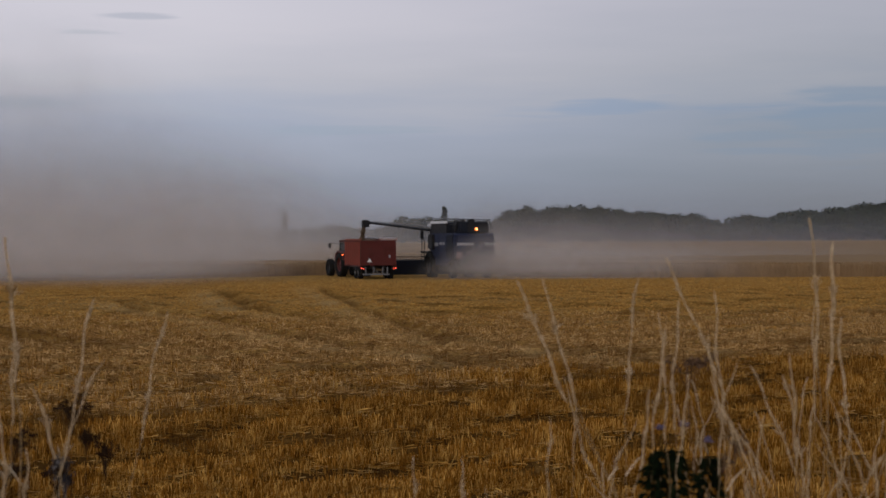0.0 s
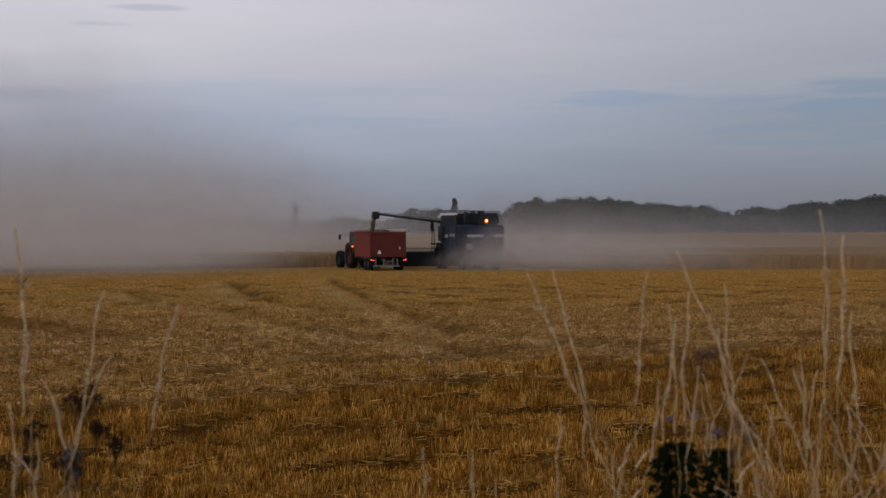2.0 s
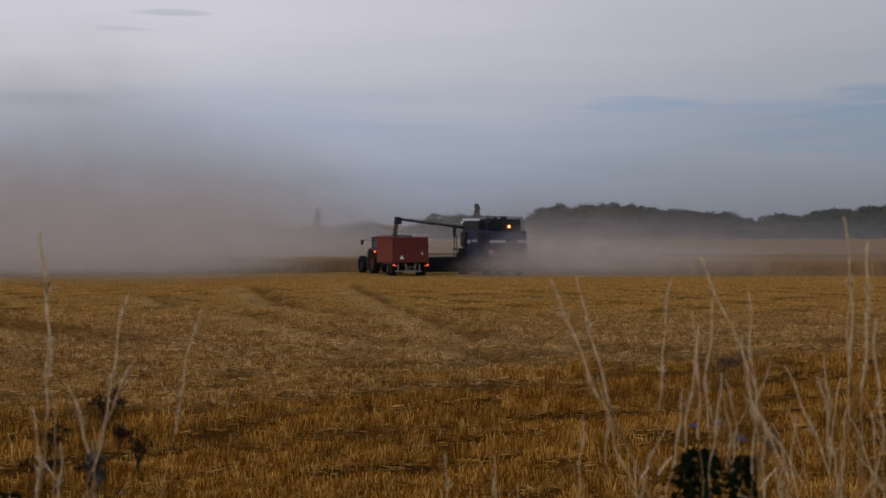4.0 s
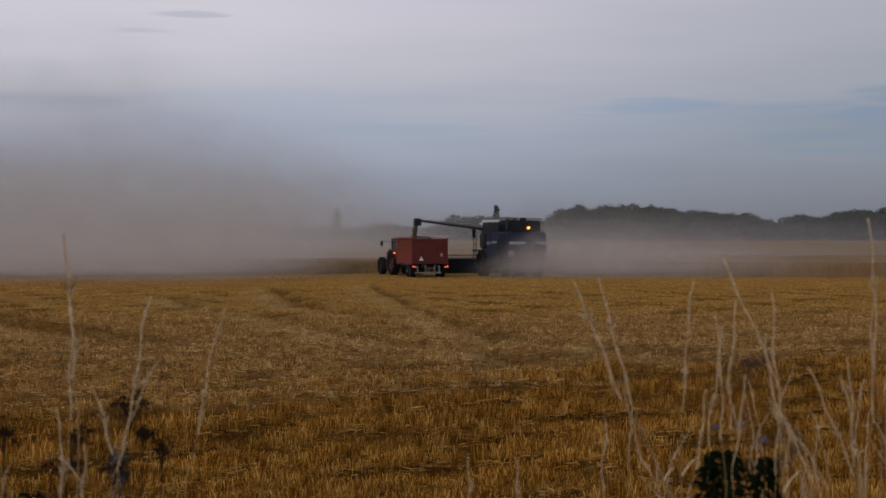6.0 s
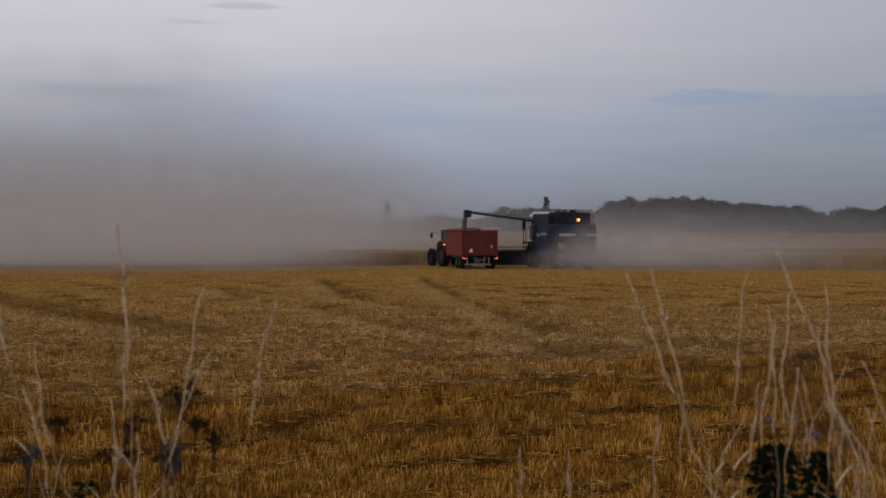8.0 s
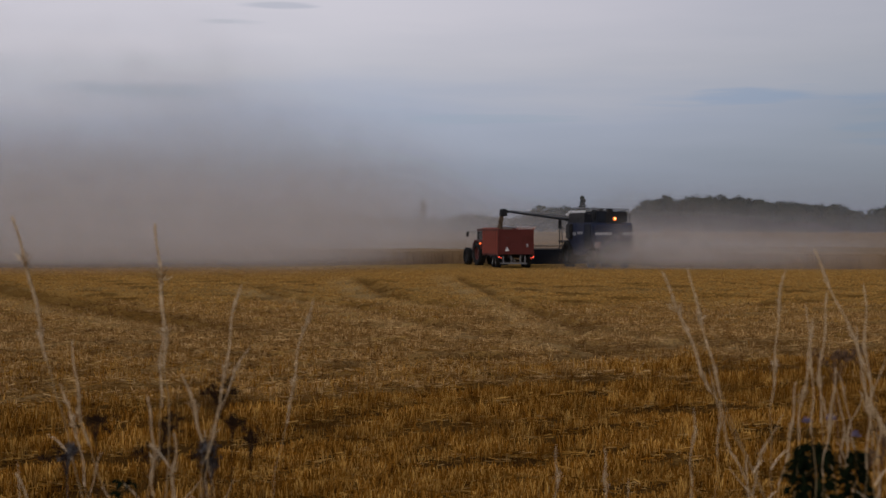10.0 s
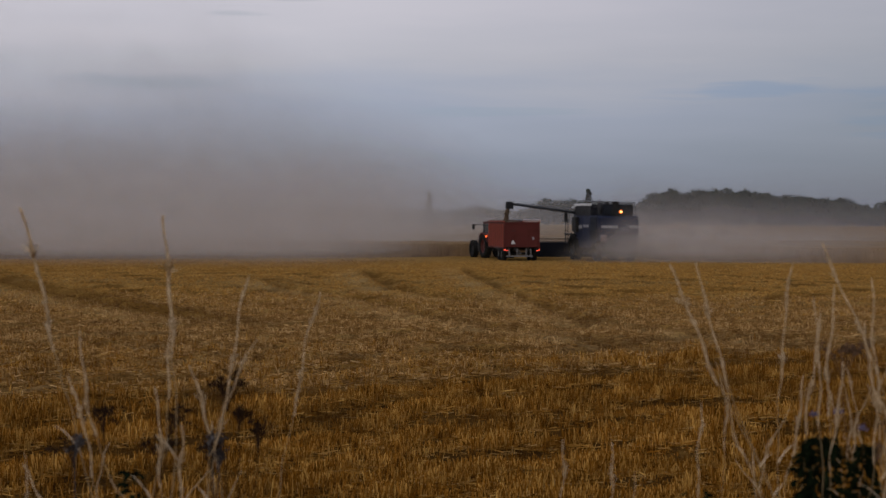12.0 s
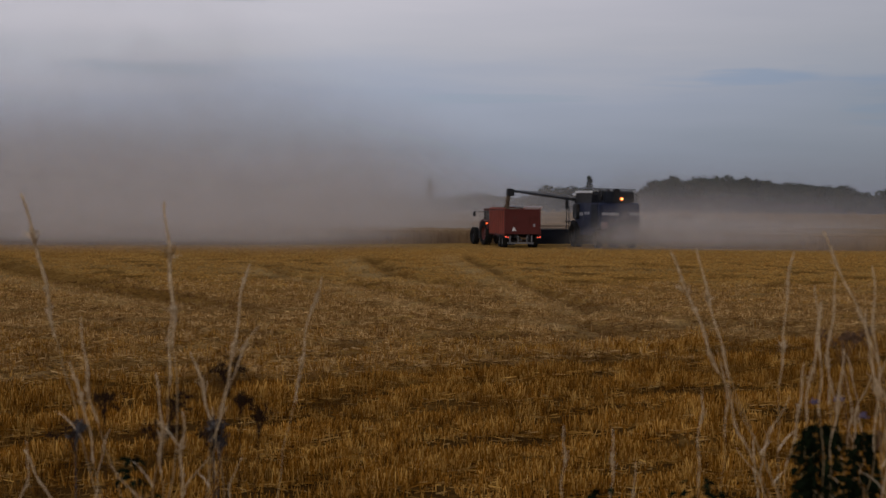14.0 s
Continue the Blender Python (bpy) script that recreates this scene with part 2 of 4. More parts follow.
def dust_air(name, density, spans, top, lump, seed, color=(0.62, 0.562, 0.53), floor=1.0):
    """Airborne dust and haze painted as sheet opacity: thins out with height and towards both ends, in billows."""
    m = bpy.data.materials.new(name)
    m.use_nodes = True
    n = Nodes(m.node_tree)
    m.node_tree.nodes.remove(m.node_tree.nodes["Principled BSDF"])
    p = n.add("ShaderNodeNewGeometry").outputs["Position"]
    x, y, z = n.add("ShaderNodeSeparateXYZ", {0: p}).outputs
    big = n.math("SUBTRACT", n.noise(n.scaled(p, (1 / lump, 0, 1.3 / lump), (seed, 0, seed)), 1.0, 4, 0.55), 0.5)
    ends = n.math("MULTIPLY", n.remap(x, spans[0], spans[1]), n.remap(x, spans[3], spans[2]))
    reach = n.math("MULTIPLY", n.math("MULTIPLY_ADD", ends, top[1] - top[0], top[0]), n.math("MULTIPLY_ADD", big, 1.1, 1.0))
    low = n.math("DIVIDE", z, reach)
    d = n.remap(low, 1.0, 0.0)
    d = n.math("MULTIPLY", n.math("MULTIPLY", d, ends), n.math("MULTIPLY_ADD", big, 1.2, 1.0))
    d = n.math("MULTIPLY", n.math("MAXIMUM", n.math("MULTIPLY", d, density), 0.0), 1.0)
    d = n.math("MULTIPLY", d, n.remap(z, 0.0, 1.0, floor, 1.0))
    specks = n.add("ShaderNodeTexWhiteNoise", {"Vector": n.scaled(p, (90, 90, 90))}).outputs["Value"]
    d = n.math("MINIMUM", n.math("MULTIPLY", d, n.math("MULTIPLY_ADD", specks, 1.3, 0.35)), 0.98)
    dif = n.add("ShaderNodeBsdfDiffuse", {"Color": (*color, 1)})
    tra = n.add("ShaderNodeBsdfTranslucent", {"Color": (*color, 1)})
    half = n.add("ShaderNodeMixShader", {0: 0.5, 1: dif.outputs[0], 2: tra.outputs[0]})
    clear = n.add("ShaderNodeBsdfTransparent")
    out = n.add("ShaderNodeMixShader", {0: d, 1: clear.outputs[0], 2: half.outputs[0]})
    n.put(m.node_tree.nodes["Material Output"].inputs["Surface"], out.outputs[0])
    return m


# ---- mesh helpers ----
def part(name, bm, mat, parent=None, label="", smooth=False):
    me = bpy.data.meshes.new(name)
    bm.to_mesh(me)
    bm.free()
    me.materials.append(mat)
    if smooth:
        me.polygons.foreach_set("use_smooth", [True] * len(me.polygons))
    ob = new(name, me)
    if parent:
        ob.parent = parent
    return tagged(ob, label)


def raw(name, verts, faces, mat, smooth=False):
    """One mesh from arrays: all faces with the same number of corners."""
    me = bpy.data.meshes.new(name)
    verts, faces = np.asarray(verts, np.float32), np.asarray(faces, np.int32)
    k = faces.shape[1]
    me.vertices.add(len(verts))
    me.vertices.foreach_set("co", verts.ravel())
    me.loops.add(faces.size)
    me.loops.foreach_set("vertex_index", faces.ravel())
    me.polygons.add(len(faces))
    me.polygons.foreach_set("loop_start", np.arange(0, faces.size, k, dtype=np.int32))
    me.update(calc_edges=True)
    me.validate()
    if smooth:
        me.polygons.foreach_set("use_smooth", [True] * len(me.polygons))
    me.materials.append(mat)
    return new(name, me)


def wave(x, y, seed, octaves=4, wide=1.0, tall=1.0):
    """Smooth pseudo-random field over arrays, about -1 to 1."""
    r = np.random.RandomState(seed)
    out = np.zeros_like(x, float)
    amp = 1.0
    for o in range(octaves):
        for _ in range(3):
            a = r.uniform(0, 2 * np.pi)
            k = 2 ** o * r.uniform(0.6, 1.4)
            out += amp / 2.2 * np.sin(k * (np.cos(a) * x / wide + np.sin(a) * y / tall) * 2 * np.pi + r.uniform(0, 6.3))
        amp *= 0.55
    return out / 1.8


def grid(xs, ys):
    gx, gy = np.meshgrid(xs, ys)
    nx = len(xs)
    i = (np.arange(len(ys) - 1)[:, None] * nx + np.arange(nx - 1)[None, :]).ravel()
    return gx.ravel(), gy.ravel(), np.stack([i, i + 1, i + nx + 1, i + nx], 1)


# ---- ground: one sheet to the horizon, a low bank under the camera ----
def across_rows(x, y):
    """Distances along and across the drilled rows, which run off to the far right."""
    return 0.81 * x + 0.59 * y, -0.59 * x + 0.81 * y


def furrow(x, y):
    """How deep a spot lies in the bare strips and hollows between the stubble rows, 0 to 1."""
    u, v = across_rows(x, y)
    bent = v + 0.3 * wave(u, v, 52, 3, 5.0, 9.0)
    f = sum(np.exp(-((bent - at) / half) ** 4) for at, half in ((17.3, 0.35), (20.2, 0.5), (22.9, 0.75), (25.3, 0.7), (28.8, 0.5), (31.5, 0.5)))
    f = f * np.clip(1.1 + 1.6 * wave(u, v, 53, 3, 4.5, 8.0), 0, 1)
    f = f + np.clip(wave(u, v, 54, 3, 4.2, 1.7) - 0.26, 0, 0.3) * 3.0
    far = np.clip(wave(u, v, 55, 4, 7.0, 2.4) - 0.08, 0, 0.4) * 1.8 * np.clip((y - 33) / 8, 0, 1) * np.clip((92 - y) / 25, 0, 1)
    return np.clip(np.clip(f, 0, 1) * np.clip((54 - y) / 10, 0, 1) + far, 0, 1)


def litter_zone(x, y):
    """Below 0 standing golden stubble, above 1 pale chopped litter; the border follows the rows unevenly."""
    u, v = across_rows(x, y)
    return (v + 2.2 * wave(u, v, 71, 4, 8.0, 6.0) - 25.2) / 2.0


def ground_height(x, y):
    near = np.clip((95 - y) / 60, 0, 1)
    z = 0.10 * wave(x + 0.12 * y, y, 5, 2, 15.0, 3.6) * near + 0.03 * wave(x, y, 31, 2, 4.0, 6.0) * near + 0.04 * wave(x, y, 33, 2, 3.0, 1.4) * np.clip((45 - y) / 15, 0, 1)
    z += 0.035 * wave(x, y, 9, 3, 1.6, 0.7) * np.clip((60 - y) / 30, 0, 1)
    for ys_track, xs_track, deep, wide in TRACKS:
        inside = np.clip((y - ys_track[0]) / 5, 0, 1) * np.clip((ys_track[-1] - y) / 8, 0, 1)
        d = (x - np.interp(y, ys_track, xs_track)) / 0.42
        z += inside * deep * (-np.exp(-d * d) + 0.35 * np.exp(-(np.abs(d) - 1.7) ** 2 * 2.5))
    z = z - 0.17 * furrow(x, y)
    bank = np.clip((13 - y) / 7, 0, 1)
    return z * (1 - bank) + 1.05 * bank * bank * (3 - 2 * bank)


# wheel tracks: stations along y, the track's x there, its depth and the width trodden
TRACKS = [((36, 40, 48, 57, 63, 72, 84), (5.0, 3.0, -1.3, -3.9, -5.7, -9.2, -12.0), 0.15, 0.5), ((36, 42, 49, 58.5, 63, 70, 90, 100), (9.5, 6.0, 2.1, 1.0, -2.3, -4.4, -7.2, -8.0), 0.17, 0.55),
          ((52, 62, 92, 104), (2.0, 0.6, -2.2, -3.0), 0.1, 0.35), ((44, 49.5, 57.4, 66, 77, 90), (-5.8, -8.8, -13.1, -17.2, -22.3, -28.0), 0.16, 1.3), ((24, 30, 40), (-9.0, -8.0, -5.0), 0.08, 0.5)]


def wear_shade(x, y):
    """How far the straw is dark, from wheel wear and painted furrow shade, and how far it lies flat and pale, beside
    the wheel tracks.
    """
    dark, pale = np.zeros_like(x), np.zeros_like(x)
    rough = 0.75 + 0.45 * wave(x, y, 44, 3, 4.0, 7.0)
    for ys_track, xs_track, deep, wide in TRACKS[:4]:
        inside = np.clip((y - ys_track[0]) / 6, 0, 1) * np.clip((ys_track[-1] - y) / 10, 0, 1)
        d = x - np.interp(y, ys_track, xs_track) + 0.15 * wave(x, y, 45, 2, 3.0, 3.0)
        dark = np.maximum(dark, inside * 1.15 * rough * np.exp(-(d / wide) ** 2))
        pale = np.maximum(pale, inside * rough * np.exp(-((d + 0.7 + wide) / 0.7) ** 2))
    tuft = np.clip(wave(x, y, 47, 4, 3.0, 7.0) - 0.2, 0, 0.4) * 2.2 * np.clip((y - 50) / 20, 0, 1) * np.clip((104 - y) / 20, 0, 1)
    # Furrow term: the shaded side of tall tufts, put in as dark straw colour.
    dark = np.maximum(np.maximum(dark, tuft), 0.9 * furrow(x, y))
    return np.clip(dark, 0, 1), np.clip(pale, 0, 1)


ys = np.concatenate([[-60, -20, 0], np.arange(4, 14, 1.0), np.arange(14, 34, 0.11), np.arange(34, 60, 0.2), np.arange(60, 100, 0.3), np.arange(100, 120, 0.6), np.arange(120, 320, 20), [400, 600, 1000, 2000, 4200]])
us = np.concatenate([[-9, -3, -1.2, -0.6], np.linspace(-0.36, 0.36, 300), [0.6, 1.2, 3, 9]])
gu, gy, gf = grid(us, ys)
gx = gu * np.maximum(np.abs(gy), 12)
ground = raw("ground", np.stack([gx, gy, ground_height(gx, gy)], 1), gf, M_ground, True)
for key, values in zip(("trodden", "flattened"), wear_shade(gx, gy)):
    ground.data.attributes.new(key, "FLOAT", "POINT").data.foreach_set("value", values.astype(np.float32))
tagged(ground, "harvested stubble field with straw litter and wheel tracks", "field", kind="structure")


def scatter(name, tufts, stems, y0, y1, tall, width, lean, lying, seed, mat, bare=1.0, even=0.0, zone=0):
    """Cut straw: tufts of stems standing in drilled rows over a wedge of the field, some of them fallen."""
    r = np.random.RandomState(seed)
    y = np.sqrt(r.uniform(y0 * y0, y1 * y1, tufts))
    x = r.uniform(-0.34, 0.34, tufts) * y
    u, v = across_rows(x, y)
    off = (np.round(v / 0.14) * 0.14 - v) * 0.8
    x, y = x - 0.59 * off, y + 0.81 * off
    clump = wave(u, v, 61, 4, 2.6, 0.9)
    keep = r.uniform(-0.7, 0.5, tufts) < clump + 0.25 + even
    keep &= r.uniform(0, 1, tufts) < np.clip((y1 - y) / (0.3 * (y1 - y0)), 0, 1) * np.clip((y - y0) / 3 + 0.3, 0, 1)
    if zone:
        keep &= r.uniform(0.0, 1, tufts) < np.clip(0.5 + zone * (litter_zone(x, y) - 0.5), 0.1 if zone < 0 else 0.0, 1)
    trod_shade, flat = wear_shade(x, y)
    keep &= r.uniform(0, 1, tufts) > np.maximum(trod_shade * bare, flat * 0.55)
    x, y, clump = (np.repeat(q[keep], stems) for q in (x, y, clump))
    k = len(x)
    x, y = x + r.normal(0, 0.022, k), y + r.normal(0, 0.022, k)
    z = ground_height(x, y) - 0.01
    h = r.uniform(*tall, k) * (0.95 + 0.6 * clump) * (1 + 0.5 * furrow(x + 0.59, y - 0.81))
    w = r.uniform(*width, k) / 2
    a = r.uniform(-0.7, 0.7, k)
    lx, ly = r.normal(0.05, lean, k) * h, r.normal(0, lean, k) * h
    fallen = r.uniform(0, 1, k) < lying
    f = int(fallen.sum())
    turn = r.uniform(0, 2 * np.pi, f)
    lx[fallen], ly[fallen] = h[fallen] * 1.5 * np.cos(turn), h[fallen] * 1.5 * np.sin(turn)
    z[fallen] += r.uniform(0, 0.05, f)
    h[fallen] *= r.uniform(-0.1, 0.35, f)
    c, s = np.cos(a) * w, np.sin(a) * w
    c[fallen], s[fallen] = 0.0, 0.0
    lift = np.where(fallen, w, 0.0)
    v = np.stack([np.stack([x - c, y - s, z - lift], 1), np.stack([x + c, y + s, z + lift], 1),
                  np.stack([x + lx + c * 0.7, y + ly + s * 0.7, z + h + lift], 1), np.stack([x + lx - c * 0.7, y + ly - s * 0.7, z + h * 0.95 - lift], 1)], 1)
    ob = raw(name, v.reshape(-1, 3), np.arange(4 * k).reshape(-1, 4), mat)
    for key, values in zip(("trodden", "flattened"), wear_shade(x, y)):
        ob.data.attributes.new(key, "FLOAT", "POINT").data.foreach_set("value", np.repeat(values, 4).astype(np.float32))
    return ob


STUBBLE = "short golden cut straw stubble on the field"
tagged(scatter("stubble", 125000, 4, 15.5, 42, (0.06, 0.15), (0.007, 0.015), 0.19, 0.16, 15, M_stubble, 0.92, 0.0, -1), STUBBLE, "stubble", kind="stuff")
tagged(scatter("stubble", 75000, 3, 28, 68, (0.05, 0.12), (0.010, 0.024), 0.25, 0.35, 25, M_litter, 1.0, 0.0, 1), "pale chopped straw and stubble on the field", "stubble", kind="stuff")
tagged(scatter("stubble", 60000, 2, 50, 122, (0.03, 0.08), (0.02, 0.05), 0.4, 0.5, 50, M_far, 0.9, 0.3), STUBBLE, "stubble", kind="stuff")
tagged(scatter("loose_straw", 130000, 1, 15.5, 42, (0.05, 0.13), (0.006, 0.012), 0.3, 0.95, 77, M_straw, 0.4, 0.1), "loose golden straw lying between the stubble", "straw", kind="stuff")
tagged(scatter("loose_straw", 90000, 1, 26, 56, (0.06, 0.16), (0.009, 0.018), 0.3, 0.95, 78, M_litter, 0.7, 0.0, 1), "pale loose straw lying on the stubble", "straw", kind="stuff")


# ---- standing crop behind the machines ----
def crop_edge(x):
    e = np.interp(x, [-400, -120, -36, -17, -7, -3, 9, 11, 30, 60, 400], [100, 108, 115, 122, 129.5, 133, 133, 122, 118.5, 120, 128])
    return e + 0.3 * np.sin(x * 1.1) + 0.25 * np.sin(x * 2.7 + 1)


cx = np.concatenate([[-420, -250, -150], np.arange(-80, 80, 0.5), [150, 250, 420]])
cv = np.concatenate([[0, 0.12, 0.4], np.linspace(1, 30, 30), [60, 120, 220, 330, 480]])
gx, gv, gf = grid(cx, cv)
gy = crop_edge(gx) + gv
gz = 0.86 + 0.05 * wave(gx, gy, 21, 3, 6.0, 14.0) + 0.02 * np.random.RandomState(3).normal(size=gx.shape)
gz[gv == 0] = 0.0
crop = raw("standing_crop", np.stack([gx, gy, gz], 1), gf, M_crop)
tagged(crop, "uncut ripe brown cereal crop standing at the field edge", "crop", kind="stuff")
r = np.random.RandomState(8)
k = 60000
x = r.uniform(-75, 75, k)
y = crop_edge(x) + np.abs(r.normal(0, 2.5, k)) - 0.15
h, w, a = r.uniform(0.7, 1.0, k), r.uniform(0.007, 0.018, k), r.uniform(-0.8, 0.8, k)
c, s = np.cos(a) * w, np.sin(a) * w
lx = r.normal(0, 0.08, k)
v = np.stack([np.stack([x - c, y - s, 0 * x], 1), np.stack([x + c, y + s, 0 * x], 1), np.stack([x + lx + c, y + s, h], 1), np.stack([x + lx - c, y - s, h * 0.96], 1)], 1)
tagged(raw("crop_stalks", v.reshape(-1, 3), np.arange(4 * k).reshape(-1, 4), M_crop), "ripe stalks along the edge of the standing crop", "crop", kind="stuff")


# ---- far woods ----
def woods(name, label, x0, x1, depth, height, count, seed, size=1.0):
    """A belt of trees: trunks with lobed crowns of leaf clumps under an uneven skyline."""
    r = np.random.RandomState(seed)
    verts, faces = [], []
    total = 0
    for i in range(count):
        x, y = r.uniform(x0, x1), depth + r.uniform(-9, 22)
        top = height(x) * r.uniform(0.94, 1.05)
        rad = top * r.uniform(0.36, 0.52)
        n = int(850 * size)
        d = r.normal(size=(n, 3))
        d /= np.linalg.norm(d, axis=1)[:, None]
        lobes = 0.86 + 0.13 * np.sin(d[:, 0] * 4 + i) * np.cos(d[:, 2] * 5 + 2 * i) + 0.035 * r.normal(size=n)
        p = d * lobes[:, None] * (r.uniform(0.5, 1, n) ** 0.3)[:, None] * [rad, rad, top * 0.5] + [x, y, top * 0.5]
        u = np.cross(d, r.normal(size=(n, 3)))
        u /= np.linalg.norm(u, axis=1)[:, None]
        w = np.cross(d, u) + 0.35 * r.normal(size=(n, 3))
        w /= np.linalg.norm(w, axis=1)[:, None]
        s = r.uniform(0.22, 0.5, n)[:, None] * top / 13
        q = np.stack([p - u * s - w * s * 0.5, p + u * s * 0.7 - w * s, p + u * s + w * s * 0.6, p - u * s * 0.6 + w * s], 1)
        verts.append(q.reshape(-1, 3))
        faces.append(np.arange(4 * n).reshape(-1, 4) + total)
        total += 4 * n
    v = np.concatenate(verts)
    v[:, 2] = np.maximum(v[:, 2], 0.0)
    return tagged(raw(name, v, np.concatenate(faces), M_leaf), label, "woods", kind="stuff")


def skyline(points):
    xs, zs = zip(*points)
    return lambda x: float(np.interp(x, xs, zs))


right_line = skyline([(36, 7), (44, 9.5), (50, 12.5), (56, 13.5), (74, 13.9), (77, 13.0), (84, 14.0), (89, 12.0), (103, 11.4), (117, 10.8), (121, 8.0), (126, 6.9), (129, 9.6), (134, 10.8), (139, 10.6), (140, 7.9), (145, 10.7), (152, 12.0), (165, 12.6), (180, 15), (200, 16)])
woods("woodland", "dark hazy deciduous wood on the horizon", 37, 200, 622, right_line, 210, 4)
left_line = skyline([(-130, 6), (-60, 6.5), (-25, 6.4), (-12, 7.6), (-6, 6.4), (6, 6.6), (9, 10.2), (14, 9.0), (18, 10.6), (26, 10.2), (36, 9.4)])
woods("woodland", "dust-veiled low wood far behind the field", -130, 38, 640, left_line, 150, 6, 0.7)


def far_tree(name, label, x, y, tall, wide, low, seed):
    """A single tree: tapered trunk with limbs and a crown of leaf clumps."""
    r = np.random.RandomState(seed)
    base = tagged(new(name), label, "tree")
    base.location = (x, y, 0)
    bm = bmesh.new()
    bmesh.ops.create_cone(bm, cap_ends=True, segments=8, radius1=tall * 0.025, radius2=tall * 0.006, depth=tall * 0.9, matrix=Matrix.Translation((0, 0, tall * 0.45)))
    for i in range(7):
        a, z = r.uniform(0, 6.28), tall * r.uniform(low, 0.75)
        m = Matrix.Translation((0, 0, z)) @ pose(0, 0, 0, 0, 50 - 25 * (wide < tall * 0.3), math.degrees(a)) @ Matrix.Translation((0, 0, wide * 0.35))
        bmesh.ops.create_cone(bm, cap_ends=True, segments=5, radius1=tall * 0.008, radius2=tall * 0.003, depth=wide * 0.7, matrix=m)
    part("trunk", bm, M_bark, base)
    n = 420
    t = r.uniform(low, 1, n)
    a = r.uniform(0, 6.28, n)
    prof = np.sqrt(np.clip(1 - ((t - (1 + low) / 2) / ((1 - low) / 2)) ** 2, 0.02, 1)) * (0.8 + 0.2 * np.sin(9 * t + a))
    rr = wide / 2 * prof * r.uniform(0.4, 1.05, n)
    p = np.stack([rr * np.cos(a), rr * np.sin(a), t * tall], 1)
    u = r.normal(size=(n, 3))
    u /= np.linalg.norm(u, axis=1)[:, None]
    w = np.cross(u, r.normal(size=(n, 3)))
    w /= np.linalg.norm(w, axis=1)[:, None]
    s = r.uniform(0.25, 0.6, n)[:, None] * tall / 12
    q = np.stack([p - u * s, p - w * s * 0.8, p + u * s, p + w * s], 1)
    ob = raw("crown", q.reshape(-1, 3), np.arange(4 * n).reshape(-1, 4), M_leaf)
    ob.parent = base
    return base


far_tree("poplar_tree", "tall narrow dark poplar on the horizon", 23.6, 570, 12.3, 3.1, 0.05, 3)
far_tree("poplar_tree", "dust-veiled narrow poplar on the horizon", -28.4, 590, 11.0, 2.4, 0.05, 5)
far_tree("broadleaf_tree", "small round dark tree on the horizon", 10.0, 560, 9.2, 7.5, 0.1, 7)


# ---- airborne dust and haze, on upright see-through sheets ----
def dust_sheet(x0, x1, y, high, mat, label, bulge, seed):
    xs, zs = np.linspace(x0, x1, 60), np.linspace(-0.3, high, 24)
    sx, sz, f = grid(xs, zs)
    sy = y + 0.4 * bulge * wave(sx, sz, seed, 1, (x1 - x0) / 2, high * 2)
    return tagged(raw("dust_haze_sheet", np.stack([sx, sy, sz], 1), f, mat, True), label, "dust", kind="stuff")


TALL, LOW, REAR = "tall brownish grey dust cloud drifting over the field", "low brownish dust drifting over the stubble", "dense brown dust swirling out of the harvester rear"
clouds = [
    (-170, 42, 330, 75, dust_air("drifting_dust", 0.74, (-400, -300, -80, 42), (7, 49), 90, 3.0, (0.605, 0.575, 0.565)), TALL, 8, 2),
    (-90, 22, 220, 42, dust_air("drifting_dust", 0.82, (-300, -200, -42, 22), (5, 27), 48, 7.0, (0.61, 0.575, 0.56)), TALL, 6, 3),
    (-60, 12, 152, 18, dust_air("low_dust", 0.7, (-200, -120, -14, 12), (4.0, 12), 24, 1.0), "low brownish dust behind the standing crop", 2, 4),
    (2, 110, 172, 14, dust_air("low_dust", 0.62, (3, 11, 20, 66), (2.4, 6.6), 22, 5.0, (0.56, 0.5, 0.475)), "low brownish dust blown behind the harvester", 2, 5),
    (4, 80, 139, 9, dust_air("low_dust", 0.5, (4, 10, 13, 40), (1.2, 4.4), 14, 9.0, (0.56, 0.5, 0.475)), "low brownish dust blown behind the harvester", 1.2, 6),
    # Distance haze over the woods, painted by one thin sheet.
    (-200, 240, 540, 30, dust_air("haze", 0.3, (-900, -800, 800, 900), (17, 17), 300, 4.0, (0.6, 0.6, 0.64)), "see-through sheet of thin evening haze in front of the woods", 6, 8)]
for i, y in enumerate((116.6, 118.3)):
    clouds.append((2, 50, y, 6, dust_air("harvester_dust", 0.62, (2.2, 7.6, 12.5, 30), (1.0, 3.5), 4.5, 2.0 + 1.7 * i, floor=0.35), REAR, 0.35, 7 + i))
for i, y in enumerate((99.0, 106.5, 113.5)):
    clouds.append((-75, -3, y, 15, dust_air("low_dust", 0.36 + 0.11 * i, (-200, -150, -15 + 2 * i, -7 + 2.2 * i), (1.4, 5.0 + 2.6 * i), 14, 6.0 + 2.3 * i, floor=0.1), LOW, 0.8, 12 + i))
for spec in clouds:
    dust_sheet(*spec)


